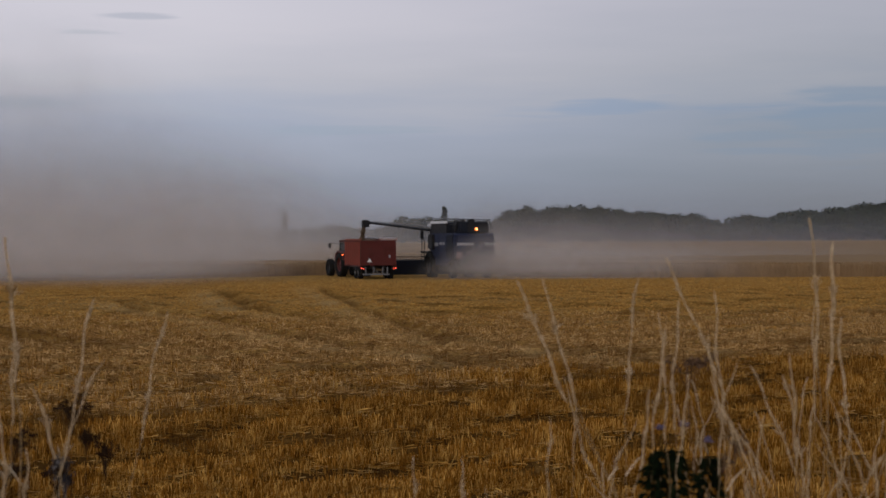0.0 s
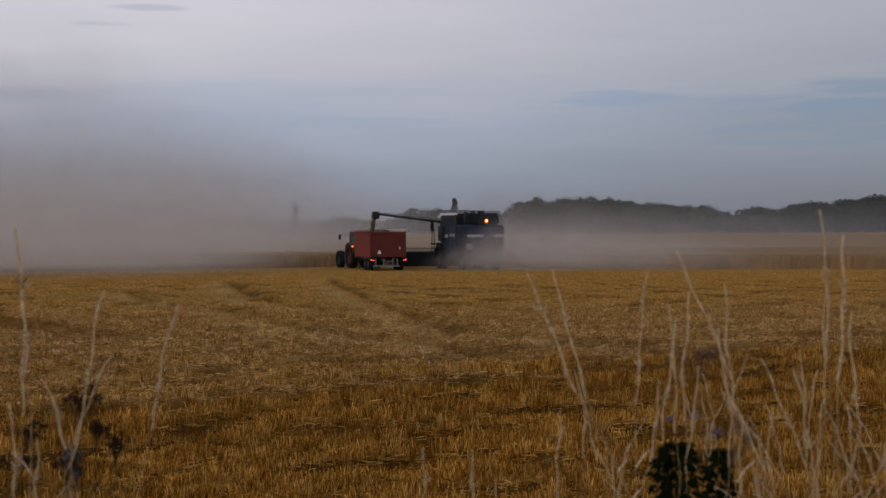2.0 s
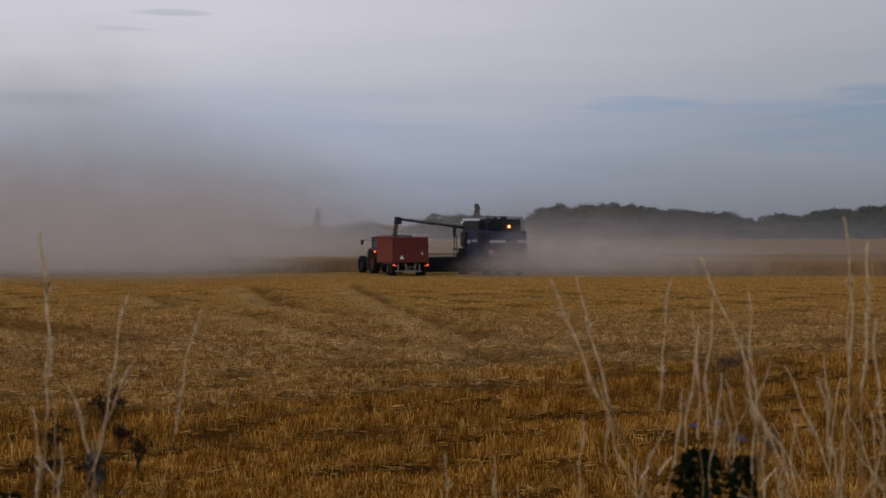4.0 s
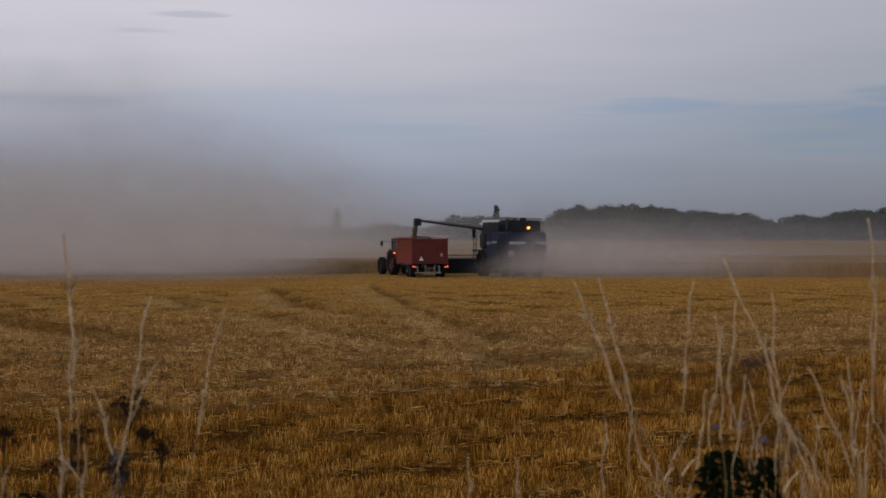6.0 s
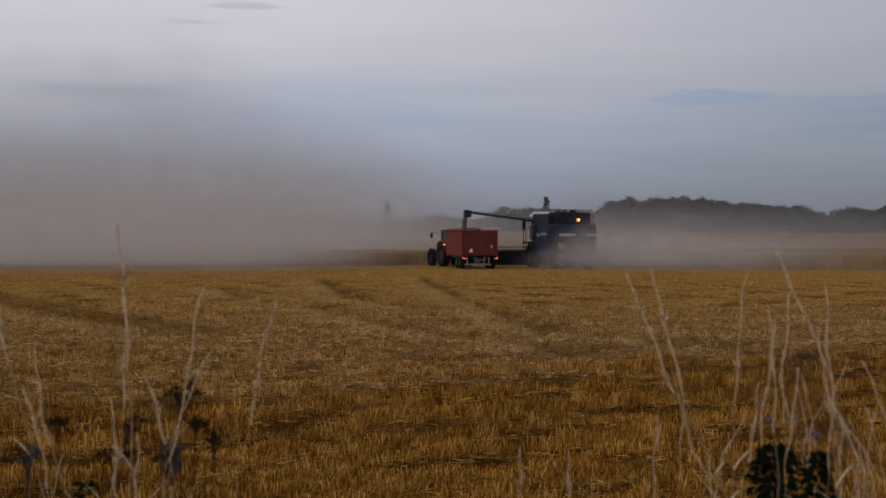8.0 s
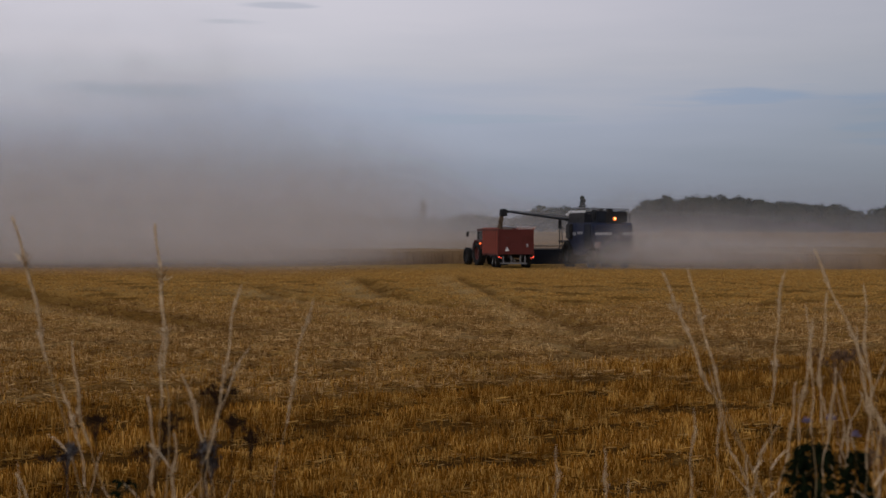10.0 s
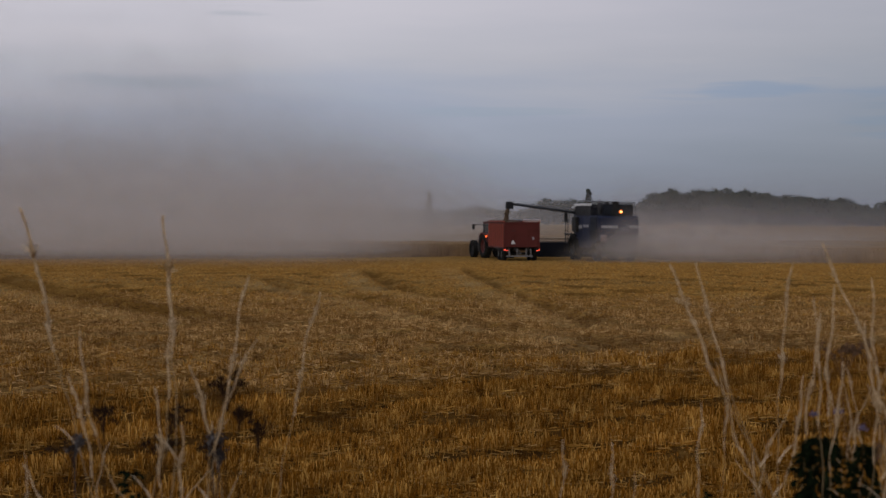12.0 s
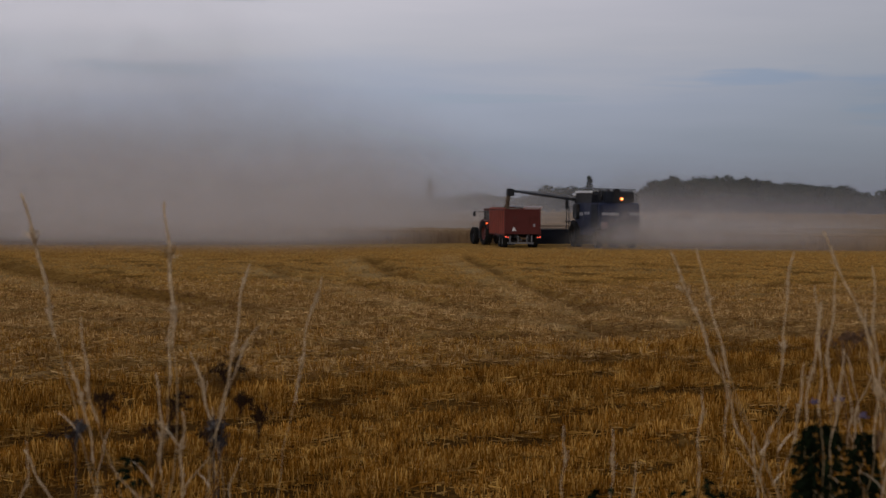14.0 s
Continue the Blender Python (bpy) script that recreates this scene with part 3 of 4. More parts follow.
# ---- solid shapes for the machines ----
def box(bm, x0, x1, y0, y1, z0, z1, bevel=0.0, taper=(0, 0)):
    """A box whose top is drawn in by taper (x, y), with rounded edges."""
    made = bmesh.ops.create_cube(bm, size=1.0)["verts"]
    for v in made:
        top = v.co.z > 0
        x, y = (x1 if v.co.x > 0 else x0), (y1 if v.co.y > 0 else y0)
        if top:
            x += -taper[0] if v.co.x > 0 else taper[0]
            y += -taper[1] if v.co.y > 0 else taper[1]
        v.co = (x, y, z1 if top else z0)
    if bevel:
        edges = list({e for v in made for e in v.link_edges})
        bmesh.ops.bevel(bm, geom=edges, offset=bevel, segments=2, affect="EDGES")
    return bm


def rod(bm, a, b, r0, r1=None, sides=10):
    a, b = Vector(a), Vector(b)
    m = Matrix.Translation((a + b) / 2) @ (b - a).to_track_quat("Z", "Y").to_matrix().to_4x4()
    bmesh.ops.create_cone(bm, cap_ends=True, segments=sides, radius1=r0, radius2=r0 if r1 is None else r1, depth=(b - a).length, matrix=m)
    return bm


def prism(bm, outline, x0, x1):
    """A shape drawn in y and z, drawn out along x."""
    a = [bm.verts.new((x0, y, z)) for y, z in outline]
    b = [bm.verts.new((x1, y, z)) for y, z in outline]
    k = len(outline)
    for i in range(k):
        bm.faces.new((a[i], a[(i + 1) % k], b[(i + 1) % k], b[i]))
    bm.faces.new(a[::-1])
    bm.faces.new(b)
    bmesh.ops.recalc_face_normals(bm, faces=bm.faces)
    return bm


def lathe(bm, profile, x, y, z, steps=28):
    """Turned round the x axis: profile of (offset along x, radius)."""
    rings = [[bm.verts.new((x + o, y + r * math.cos(a * 2 * math.pi / steps), z + r * math.sin(a * 2 * math.pi / steps))) for o, r in profile] for a in range(steps)]
    for i in range(steps):
        p, q = rings[i], rings[(i + 1) % steps]
        for j in range(len(profile) - 1):
            bm.faces.new((p[j], p[j + 1], q[j + 1], q[j]))
    bmesh.ops.recalc_face_normals(bm, faces=bm.faces)
    return bm


def wheel(parent, x, y, radius, width, rim_mat, lugs=0):
    """A tyre with a dished rim; field tyres get angled lugs."""
    w, r = width / 2, radius
    tyre = part("tyre", lathe(bmesh.new(), [(-w * 0.8, r * 0.58), (-w, r * 0.72), (-w * 0.96, r * 0.9), (-w * 0.75, r * 0.985), (0, r), (w * 0.75, r * 0.985), (w * 0.96, r * 0.9), (w, r * 0.72), (w * 0.8, r * 0.58)], x, y, r), M_rubber, parent, smooth=True)
    if lugs:
        bm = bmesh.new()
        for i in range(lugs * 2):
            side = 1 if i % 2 else -1
            m = Matrix.Translation((x, y, r)) @ Matrix.Rotation(i * math.pi / lugs, 4, "X") @ Matrix.Translation((side * w * 0.48, 0, r * 0.995)) @ Matrix.Rotation(side * 0.7, 4, "Z")
            bmesh.ops.create_cube(bm, size=1.0, matrix=m @ Matrix.Diagonal((width * 0.55, r * 0.07, r * 0.06, 1)))
        part("tread_lugs", bm, M_rubber, tyre)
    side = 1 if x > 0 else -1
    part("rim", lathe(bmesh.new(), [(-w * 0.7, r * 0.58), (side * w * 0.1, r * 0.5), (side * w * 0.25, r * 0.2), (side * w * 0.45, r * 0.16), (side * w * 0.45, 0.001)], x, y, r, 20), rim_mat, tyre, smooth=True)


def lamp(parent, name, x, y, z, r, mat, label):
    """A round lamp facing backwards in a dark housing."""
    base = part("lamp_housing", rod(bmesh.new(), (x, y + 0.09, z), (x, y, z), r * 1.25), M_black, parent)
    bm = bmesh.new()
    bmesh.ops.create_uvsphere(bm, u_segments=12, v_segments=8, radius=r, matrix=Matrix.Translation((x, y, z)) @ Matrix.Diagonal((1, 0.45, 1, 1)))
    part(name, bm, mat, base, label, True)


# ---- grain trailer ----
def grain_trailer(m):
    t = tagged(new("grain_trailer"), "red ribbed steel grain trailer with lit tail lamps", "trailer")
    W, L, Z0, Z1 = 1.2, 6.3, 0.92, 2.6
    tail = part("tailgate", box(bmesh.new(), -W, W, 0, 0.07, Z0, Z1, 0.015), M_red, t)
    for x in (-W + 0.06, W - 0.06):
        part("tailgate_post", box(bmesh.new(), x - 0.06, x + 0.06, -0.05, 0.0, Z0 - 0.02, Z1 + 0.03, 0.012), M_red, tail)
    part("tailgate_rail", box(bmesh.new(), -W + 0.12, W - 0.12, -0.045, 0.0, Z1 - 0.12, Z1, 0.012), M_red, tail)
    part("tailgate_rail", box(bmesh.new(), -W + 0.12, W - 0.12, -0.045, 0.0, Z0, Z0 + 0.1, 0.012), M_red, tail)
    part("grain_hatch", box(bmesh.new(), -0.28, 0.28, -0.03, 0.0, Z0 + 0.16, Z0 + 0.66, 0.01), M_red, tail)
    part("side_panel", box(bmesh.new(), -W, -W + 0.06, 0.07, L, Z0, Z1, 0.015), M_red, t)
    part("side_panel", box(bmesh.new(), W - 0.06, W, 0.07, L, Z0, Z1, 0.015), M_red, t)
    part("front_panel", box(bmesh.new(), -W + 0.06, W - 0.06, L - 0.07, L, Z0, Z1 + 0.12, 0.015), M_red, t)
    part("floor_panel", box(bmesh.new(), -W + 0.06, W - 0.06, 0.07, L - 0.07, Z0, Z0 + 0.08), M_red, t)
    for side in (-1, 1):
        for i in range(8):
            y = 0.35 + i * (L - 0.6) / 7
            part("rib", box(bmesh.new(), side * (W + 0.045) - 0.045, side * (W + 0.045) + 0.045, y - 0.05, y + 0.05, Z0, Z1 - 0.1, 0.012, (0.01, 0)), M_red_rib_lit, t)
        part("top_rail", box(bmesh.new(), side * (W + 0.01) - 0.06, side * (W + 0.01) + 0.06, 0.0, L, Z1, Z1 + 0.08, 0.015), M_red_rib_lit, t)
        part("sill_rail", box(bmesh.new(), side * (W + 0.01) - 0.06, side * (W + 0.01) + 0.06, 0.0, L, Z0 - 0.1, Z0, 0.015), M_red, t)
        part("chassis_beam", box(bmesh.new(), side * 0.45 - 0.07, side * 0.45 + 0.07, 0.1, L, 0.66, Z0 - 0.003, 0.01), M_black, t)
        part("mudguard", prism(bmesh.new(), [(0.65, 0.62), (0.8, 0.84), (2.9, 0.84), (3.05, 0.62), (3.0, 0.62), (2.86, 0.8), (0.84, 0.8), (0.7, 0.62)], side * 1.24 - 0.2, side * 1.24 + 0.0), M_black, t)
        for y in (1.2, 2.45):
            wheel(t, side * 1.02, y, 0.46, 0.38, M_steel)
        bracket = part("lamp_bracket", box(bmesh.new(), side * 1.1 - 0.2, side * 1.1 + 0.2, -0.05, 0.0, 0.62, 0.82, 0.012), M_black, t)
        lamp(bracket, "tail_lamp", side * 1.16, -0.13, 0.74, 0.048, M_lamp_red, "glowing red tail lamp")
        lamp(bracket, "brake_lamp", side * 1.02, -0.13, 0.70, 0.034, M_lamp_red, "glowing red tail lamp")
    for y in (1.2, 2.45):
        part("axle", rod(bmesh.new(), (-0.9, y, 0.46), (0.9, y, 0.46), 0.07), M_black, t)
    part("bumper", box(bmesh.new(), -1.05, 0.75, -0.06, 0.02, 0.27, 0.37, 0.012), M_steel, t, "pale steel bumper bar")
    for x in (-0.85, -0.3, 0.3, 0.62):
        part("bumper_strut", box(bmesh.new(), x - 0.04, x + 0.04, -0.02, 0.04, 0.37, Z0 - 0.1, 0.008), M_steel, t)
    part("hydraulic_ram", rod(bmesh.new(), (0.0, 0.5, 0.5), (0, 3.6, 0.9), 0.08), M_steel, t)
    bm = bmesh.new()
    vs = [bm.verts.new(p) for p in ((-0.75, -0.058, 1.14), (-0.45, -0.058, 1.14), (-0.60, -0.058, 1.42), (-0.75, -0.035, 1.14), (-0.45, -0.035, 1.14), (-0.60, -0.035, 1.42))]
    for f in ((0, 1, 2), (5, 4, 3), (0, 3, 4, 1), (1, 4, 5, 2), (2, 5, 3, 0)):
        bm.faces.new([vs[i] for i in f])
    part("slow_vehicle_triangle", bm, M_white, t, "pale triangular reflector plate")
    part("marker_plate", box(bmesh.new(), 0.72, 0.84, -0.03, 0.0, 1.42, 1.62, 0.006), M_dusty_white, t, "small pale marker plate")
    part("badge", box(bmesh.new(), -0.72, -0.42, -0.02, 0.0, 1.92, 2.1, 0.006), M_tractor, t, "faded plain badge")
    part("tarpaulin_roll", rod(bmesh.new(), (W + 0.06, 0.05, Z1 + 0.12), (W + 0.06, L - 0.1, Z1 + 0.12), 0.08), M_tarp, t, "pale rolled tarpaulin")
    part("tarpaulin_edge", box(bmesh.new(), 0.15, W, -0.03, 0.04, Z1 + 0.005, Z1 + 0.07, 0.02), M_tarp, t)
    part("ridge_bar", rod(bmesh.new(), (0, 0.05, Z1 + 0.12), (0, L, Z1 + 0.2), 0.035), M_steel, t)
    part("drawbar", prism(bmesh.new(), [(L - 0.4, 0.6), (L + 1.5, 0.5), (L + 1.5, 0.62), (L - 0.4, 0.84)], -0.12, 0.12), M_black, t)
    t.matrix_basis = m
    return t


# ---- tractor ----
def tractor(m):
    t = tagged(new("tractor"), "red farm tractor with dark cab coupled to trailer", "tractor")
    for s in (-1, 1):
        wheel(t, s * 0.93, 0, 0.86, 0.52, M_tractor, 14)
        wheel(t, s * 0.9, 2.6, 0.62, 0.42, M_black, 12)
        part("mudguard", prism(bmesh.new(), [(-0.98, 1.2), (-0.7, 1.72), (0.3, 1.84), (0.82, 1.5), (0.76, 1.44), (0.28, 1.76), (-0.66, 1.65), (-0.92, 1.18)], s * 0.93 - 0.25, s * 0.93 + 0.25), M_tractor, t)
        arm = part("mirror_arm", rod(bmesh.new(), (s * 0.7, 1.0, 2.36), (s * 1.45, 1.15, 2.40), 0.022), M_black, t)
        part("wing_mirror", box(bmesh.new(), s * 1.45 - 0.1, s * 1.45 + 0.1, 1.1, 1.18, 2.05, 2.42, 0.03), M_black, arm)
        lamp(t, "rear_lamp", s * 1.14, -0.78, 1.56, 0.075, M_lamp_amber if s < 0 else M_lens, "glowing orange rear lamp" if s < 0 else "")
        for y in (-0.42, 1.02):
            part("cab_pillar", box(bmesh.new(), s * 0.7 - 0.045, s * 0.7 + 0.045, y - 0.05, y + 0.05, 1.25, 2.46, 0.012), M_black, t)
        part("side_window", box(bmesh.new(), s * 0.69 - 0.012, s * 0.69 + 0.012, -0.37, 0.97, 1.45, 2.44), M_glass, t)
        part("lift_arm", rod(bmesh.new(), (s * 0.35, -0.2, 0.75), (s * 0.42, -1.25, 0.55), 0.04), M_black, t)
        part("step", box(bmesh.new(), s * 0.85 - 0.15, s * 0.85 + 0.15, 1.15, 1.5, 0.45, 0.95, 0.02), M_black, t)
    part("cab_floor", box(bmesh.new(), -0.72, 0.72, -0.5, 1.1, 0.95, 1.3, 0.03), M_black, t)
    part("rear_window", box(bmesh.new(), -0.65, 0.65, -0.44, -0.41, 1.45, 2.44), M_glass, t)
    part("windscreen", box(bmesh.new(), -0.65, 0.65, 1.01, 1.04, 1.45, 2.44), M_glass, t)
    roof = part("roof", box(bmesh.new(), -0.78, 0.78, -0.55, 1.15, 2.46, 2.62, 0.06), M_tractor, t)
    for x in (-0.55, 0.55):
        lamp(roof, "roof_lamp", x, -0.6, 2.5, 0.06, M_steel, "")
    part("bonnet", box(bmesh.new(), -0.42, 0.42, 1.05, 3.25, 0.95, 1.72, 0.08, (0.06, 0.05)), M_tractor, t)
    part("engine_block", box(bmesh.new(), -0.3, 0.3, -0.4, 3.2, 0.5, 0.96, 0.03), M_black, t)
    part("front_weight", box(bmesh.new(), -0.45, 0.45, 3.26, 3.65, 0.5, 0.95, 0.04), M_black, t)
    part("front_axle", rod(bmesh.new(), (-0.8, 2.6, 0.62), (0.8, 2.6, 0.62), 0.1), M_black, t)
    part("rear_axle", rod(bmesh.new(), (-0.8, 0, 0.86), (0.8, 0, 0.86), 0.16), M_black, t)
    part("exhaust", rod(bmesh.new(), (0.52, 1.2, 1.3), (0.52, 1.2, 2.55), 0.05), M_black, t)
    part("drawbar_hitch", box(bmesh.new(), -0.12, 0.12, -1.1, -0.4, 0.42, 0.6, 0.02), M_black, t)
    t.matrix_basis = m
    return t


# ---- combine harvester ----
def combine(m):
    c = tagged(new("combine_harvester"), "dark blue combine harvester unloading with lit work lamp", "combine harvester")
    W = 1.33
    hull = part("body", prism(bmesh.new(), [(0.25, 1.35), (0.0, 1.9), (0.05, 2.85), (0.35, 2.98), (5.2, 2.98), (5.2, 1.3), (4.4, 0.85), (2.0, 0.8)], -W, W), M_blue, c)
    rear = part("rear_hood", box(bmesh.new(), -W + 0.03, W - 0.03, -0.22, 0.02, 1.3, 2.86, 0.07, (0.03, 0.02)), M_blue, c)
    part("white_band", box(bmesh.new(), -W + 0.1, -0.12, -0.235, -0.2, 2.16, 2.34, 0.01), M_dusty_white, rear, "dusty white stripe")
    part("white_band", box(bmesh.new(), 0.62, W - 0.06, -0.235, -0.2, 2.16, 2.34, 0.01), M_dusty_white, rear, "dusty white stripe")
    part("chopper_hood", prism(bmesh.new(), [(-0.5, 0.75), (-0.2, 1.4), (0.5, 1.4), (0.6, 0.7)], -1.0, 1.0), M_blue_dark, c)
    part("seam", box(bmesh.new(), -W + 0.06, W - 0.06, -0.228, -0.2, 1.86, 1.89), M_black, rear)
    for s in (-1, 1):
        for y0, y1 in ((0.35, 1.65), (1.7, 3.2), (3.25, 4.95)):
            # Rearmost panel darker: the recess shade beside the rear hood, put into its colour.
            part("side_panel", box(bmesh.new(), s * (W + 0.02) - 0.025, s * (W + 0.02) + 0.025, y0, y1, 1.35, 2.86, 0.02), M_blue_dark if y0 < 1 else M_blue, c)
        part("side_band", box(bmesh.new(), s * (W + 0.052) - 0.006, s * (W + 0.052) + 0.006, 3.4, 4.75, 2.12, 2.34), M_dusty_white, c, "pale white stripe")
        part("emblem", box(bmesh.new(), s * (W + 0.052) - 0.006, s * (W + 0.052) + 0.006, 4.45, 4.9, 2.5, 2.8), M_dusty_white, c, "plain white square badge")
        for y0, y1 in ((2.0, 2.35), (2.42, 2.7), (2.78, 3.1)):
            part("lettering_bar", box(bmesh.new(), s * (W + 0.05) - 0.005, s * (W + 0.05) + 0.005, y0, y1, 2.2, 2.38), M_dusty_white, c, "pale plain lettering bar")
        part("tank_side", box(bmesh.new(), s * (W - 0.02) - 0.03, s * (W - 0.02) + 0.03, 1.7, 5.15, 2.985, 3.62, 0.012), M_black, c)
        part("tank_rim", box(bmesh.new(), s * (W - 0.0) - 0.07, s * (W - 0.0) + 0.07, 1.7, 5.15, 3.625, 3.78, 0.02), M_white, c, "white tank rim")
        wheel(c, s * 1.28, 5.1, 0.88, 0.62, M_black, 14)
        wheel(c, s * 1.12, 0.95, 0.58, 0.42, M_black)
        part("deck_rail", rod(bmesh.new(), (s * 1.2, 0.2, 3.55), (s * 1.2, 1.65, 3.55), 0.025), M_black, c)
        for y in (0.2, 0.9, 1.6):
            part("rail_post", rod(bmesh.new(), (s * 1.2, y, 2.98), (s * 1.2, y, 3.55), 0.02), M_black, c)
        arm = part("mirror_arm", rod(bmesh.new(), (s * 0.9, 6.75, 3.2), (s * 1.4, 7.0, 3.2), 0.025), M_black, c)
        part("wing_mirror", box(bmesh.new(), s * 1.4 - 0.11, s * 1.4 + 0.11, 6.97, 7.03, 2.55, 3.2, 0.03), M_black, arm)
    part("tank_front", box(bmesh.new(), -W + 0.06, W - 0.06, 5.08, 5.15, 2.985, 3.62), M_blue_dark, c)
    part("tank_back", box(bmesh.new(), -W + 0.06, W - 0.06, 1.7, 1.77, 2.985, 3.7), M_blue_dark, c)
    part("tank_cover", box(bmesh.new(), -W + 0.07, W - 0.07, 1.75, 5.1, 3.6, 3.66), M_blue_dark, c)
    part("engine_cover", box(bmesh.new(), -0.95, 1.12, 0.25, 1.65, 2.985, 3.72, 0.08, (0.06, 0.08)), M_blue_dark, c)
    part("rotary_screen", lathe(bmesh.new(), [(-0.2, 0.001), (-0.2, 0.36), (0.18, 0.36), (0.18, 0.001)], -0.82, 0.9, 3.46, 20), M_black, c)
    part("roof_bar", rod(bmesh.new(), (-1.15, 4.9, 3.98), (1.25, 0.5, 3.86), 0.035), M_steel, c)
    part("roof_bar", rod(bmesh.new(), (-W, 4.95, 3.8), (-1.15, 4.9, 3.98), 0.035), M_steel, c)
    part("roof_bar", rod(bmesh.new(), (1.25, 0.5, 3.86), (1.2, 0.5, 3.5), 0.035), M_steel, c)
    part("air_cleaner", rod(bmesh.new(), (-0.62, 0.55, 3.05), (-0.62, 0.55, 3.86), 0.17, 0.15, 14), M_black, c, "dark upright air cleaner")
    part("exhaust_box", box(bmesh.new(), -0.28, 0.08, 0.2, 0.6, 3.5, 3.9, 0.03), M_black, c)
    part("lamp_panel", box(bmesh.new(), -0.4, 1.0, 0.17, 0.24, 3.0, 3.62, 0.03), M_black, c)
    part("roof_plate", box(bmesh.new(), -0.9, 1.15, 0.4, 1.7, 3.74, 3.8, 0.02), M_steel, c)
    # The orange lens carries the lamp's halo; the added sphere is its bright core.
    lamp(c, "work_lamp", 0.17, 0.1, 3.23, 0.12, M_beacon, "glowing orange work lamp")
    bm = bmesh.new()
    bmesh.ops.create_uvsphere(bm, u_segments=10, v_segments=8, radius=0.055, matrix=Matrix.Translation((0.17, 0.02, 3.23)))
    part("lamp_core", bm, M_lamp_core, c, "bright core of the work lamp", True)
    part("cab", box(bmesh.new(), -0.95, 0.95, 5.25, 6.8, 1.75, 3.45, 0.06, (0.04, 0.05)), M_glass, c, "dark glazed cab")
    part("cab_roof", box(bmesh.new(), -1.05, 1.05, 5.2, 6.95, 3.45, 3.64, 0.06), M_white, c)
    part("platform", box(bmesh.new(), -1.65, -0.95, 5.3, 6.6, 1.68, 1.76, 0.01), M_black, c)
    ladder = part("ladder_rail", rod(bmesh.new(), (-1.62, 6.3, 0.5), (-1.62, 6.3, 2.75), 0.03), M_black, c)
    part("ladder_rail", rod(bmesh.new(), (-1.62, 5.75, 0.5), (-1.62, 5.75, 2.75), 0.03), M_black, c)
    for i in range(5):
        part("rung", box(bmesh.new(), -1.68, -1.56, 5.75, 6.3, 0.55 + i * 0.27, 0.59 + i * 0.27), M_black, ladder)
    part("fuel_tank", box(bmesh.new(), -1.6, -1.36, 4.1, 5.0, 1.9, 2.9, 0.05), M_black, c)
    part("front_axle", rod(bmesh.new(), (-1.2, 5.1, 0.88), (1.2, 5.1, 0.88), 0.18), M_black, c)
    part("rear_axle", rod(bmesh.new(), (-1.0, 0.95, 0.58), (1.0, 0.95, 0.58), 0.12), M_black, c)
    board = part("warning_board", box(bmesh.new(), -1.3, -0.9, -0.34, -0.3, 1.3, 1.72, 0.008), M_dusty_white, c, "white board with red diagonal stripes")
    for i in range(3):
        bm = bmesh.new()
        vs = [bm.verts.new((-1.29 + x, -0.345, 1.31 + z)) for x, z in ((0.13 * i, 0), (0.13 * i + 0.06, 0), (0.13 * i + 0.12, 0.4), (0.13 * i + 0.06, 0.4))]
        bm.faces.new(vs)
        bmesh.ops.solidify(bm, geom=bm.faces[:], thickness=0.003)
        part("stripe", bm, M_lens, board)
    part("feeder_house", prism(bmesh.new(), [(5.4, 1.0), (5.4, 1.7), (8.0, 0.95), (8.0, 0.3)], -0.65, 0.65), M_blue_dark, c)
    head = part("header", prism(bmesh.new(), [(7.9, 0.12), (7.9, 1.12), (8.0, 1.15), (8.06, 0.5), (8.4, 0.22), (9.1, 0.14), (9.1, 0.08)], -3.3, 3.3), M_blue_dark, c)
    for x in (-3.36, 3.3):
        part("crop_divider", prism(bmesh.new(), [(7.8, 0.1), (7.8, 1.05), (8.8, 0.95), (10.0, 0.12)], x, x + 0.06), M_blue_dark, head)
    part("header_auger", rod(bmesh.new(), (-3.28, 8.42, 0.5), (3.28, 8.42, 0.5), 0.2, sides=14), M_black, head)
    reel = part("reel_tube", rod(bmesh.new(), (-3.25, 8.75, 0.98), (3.25, 8.75, 0.98), 0.06), M_reel, head)
    for i in range(6):
        a = i * math.pi / 3 + 0.5
        y, z = 8.75 + 0.42 * math.cos(a), 0.98 + 0.42 * math.sin(a)
        part("reel_bat", rod(bmesh.new(), (-3.2, y, z), (3.2, y, z), 0.03, sides=6), M_reel, head)
        for x in (-3.1, -1.0, 1.0, 3.1):
            part("reel_spoke", rod(bmesh.new(), (x, 8.75, 0.98), (x, y, z), 0.015, sides=5), M_black, reel)
    part("header_beam", box(bmesh.new(), -3.32, 3.32, 7.86, 7.98, 1.3, 1.4, 0.015), M_reel, head, "pale dusty top beam")
    inv = m.inverted()
    root, tip = inv @ Vector((4.3, 124.7, 3.28)), inv @ Vector((-0.25, 122.45, 3.84))
    elbow = inv @ Vector((4.5, 124.8, 2.95))
    part("auger_elbow", rod(bmesh.new(), elbow, root, 0.24, 0.2, 14), M_blue_dark, c)
    tube = part("unloading_auger", rod(bmesh.new(), root, tip, 0.095, 0.075, 16), M_auger, c, "long dark unloading tube")
    for f in (0.05, 0.5, 0.96):
        q, w = root.lerp(tip, f), root.lerp(tip, f + 0.02)
        part("auger_clamp", rod(bmesh.new(), q, w, 0.105, 0.105, 16), M_black, tube)
    brace_a, brace_b = root.lerp(tip, 0.08) + Vector((0, 0, 0.22)), root.lerp(tip, 0.92) + Vector((0, 0, 0.11))
    part("auger_brace", rod(bmesh.new(), brace_a, brace_b, 0.025), M_steel, tube)
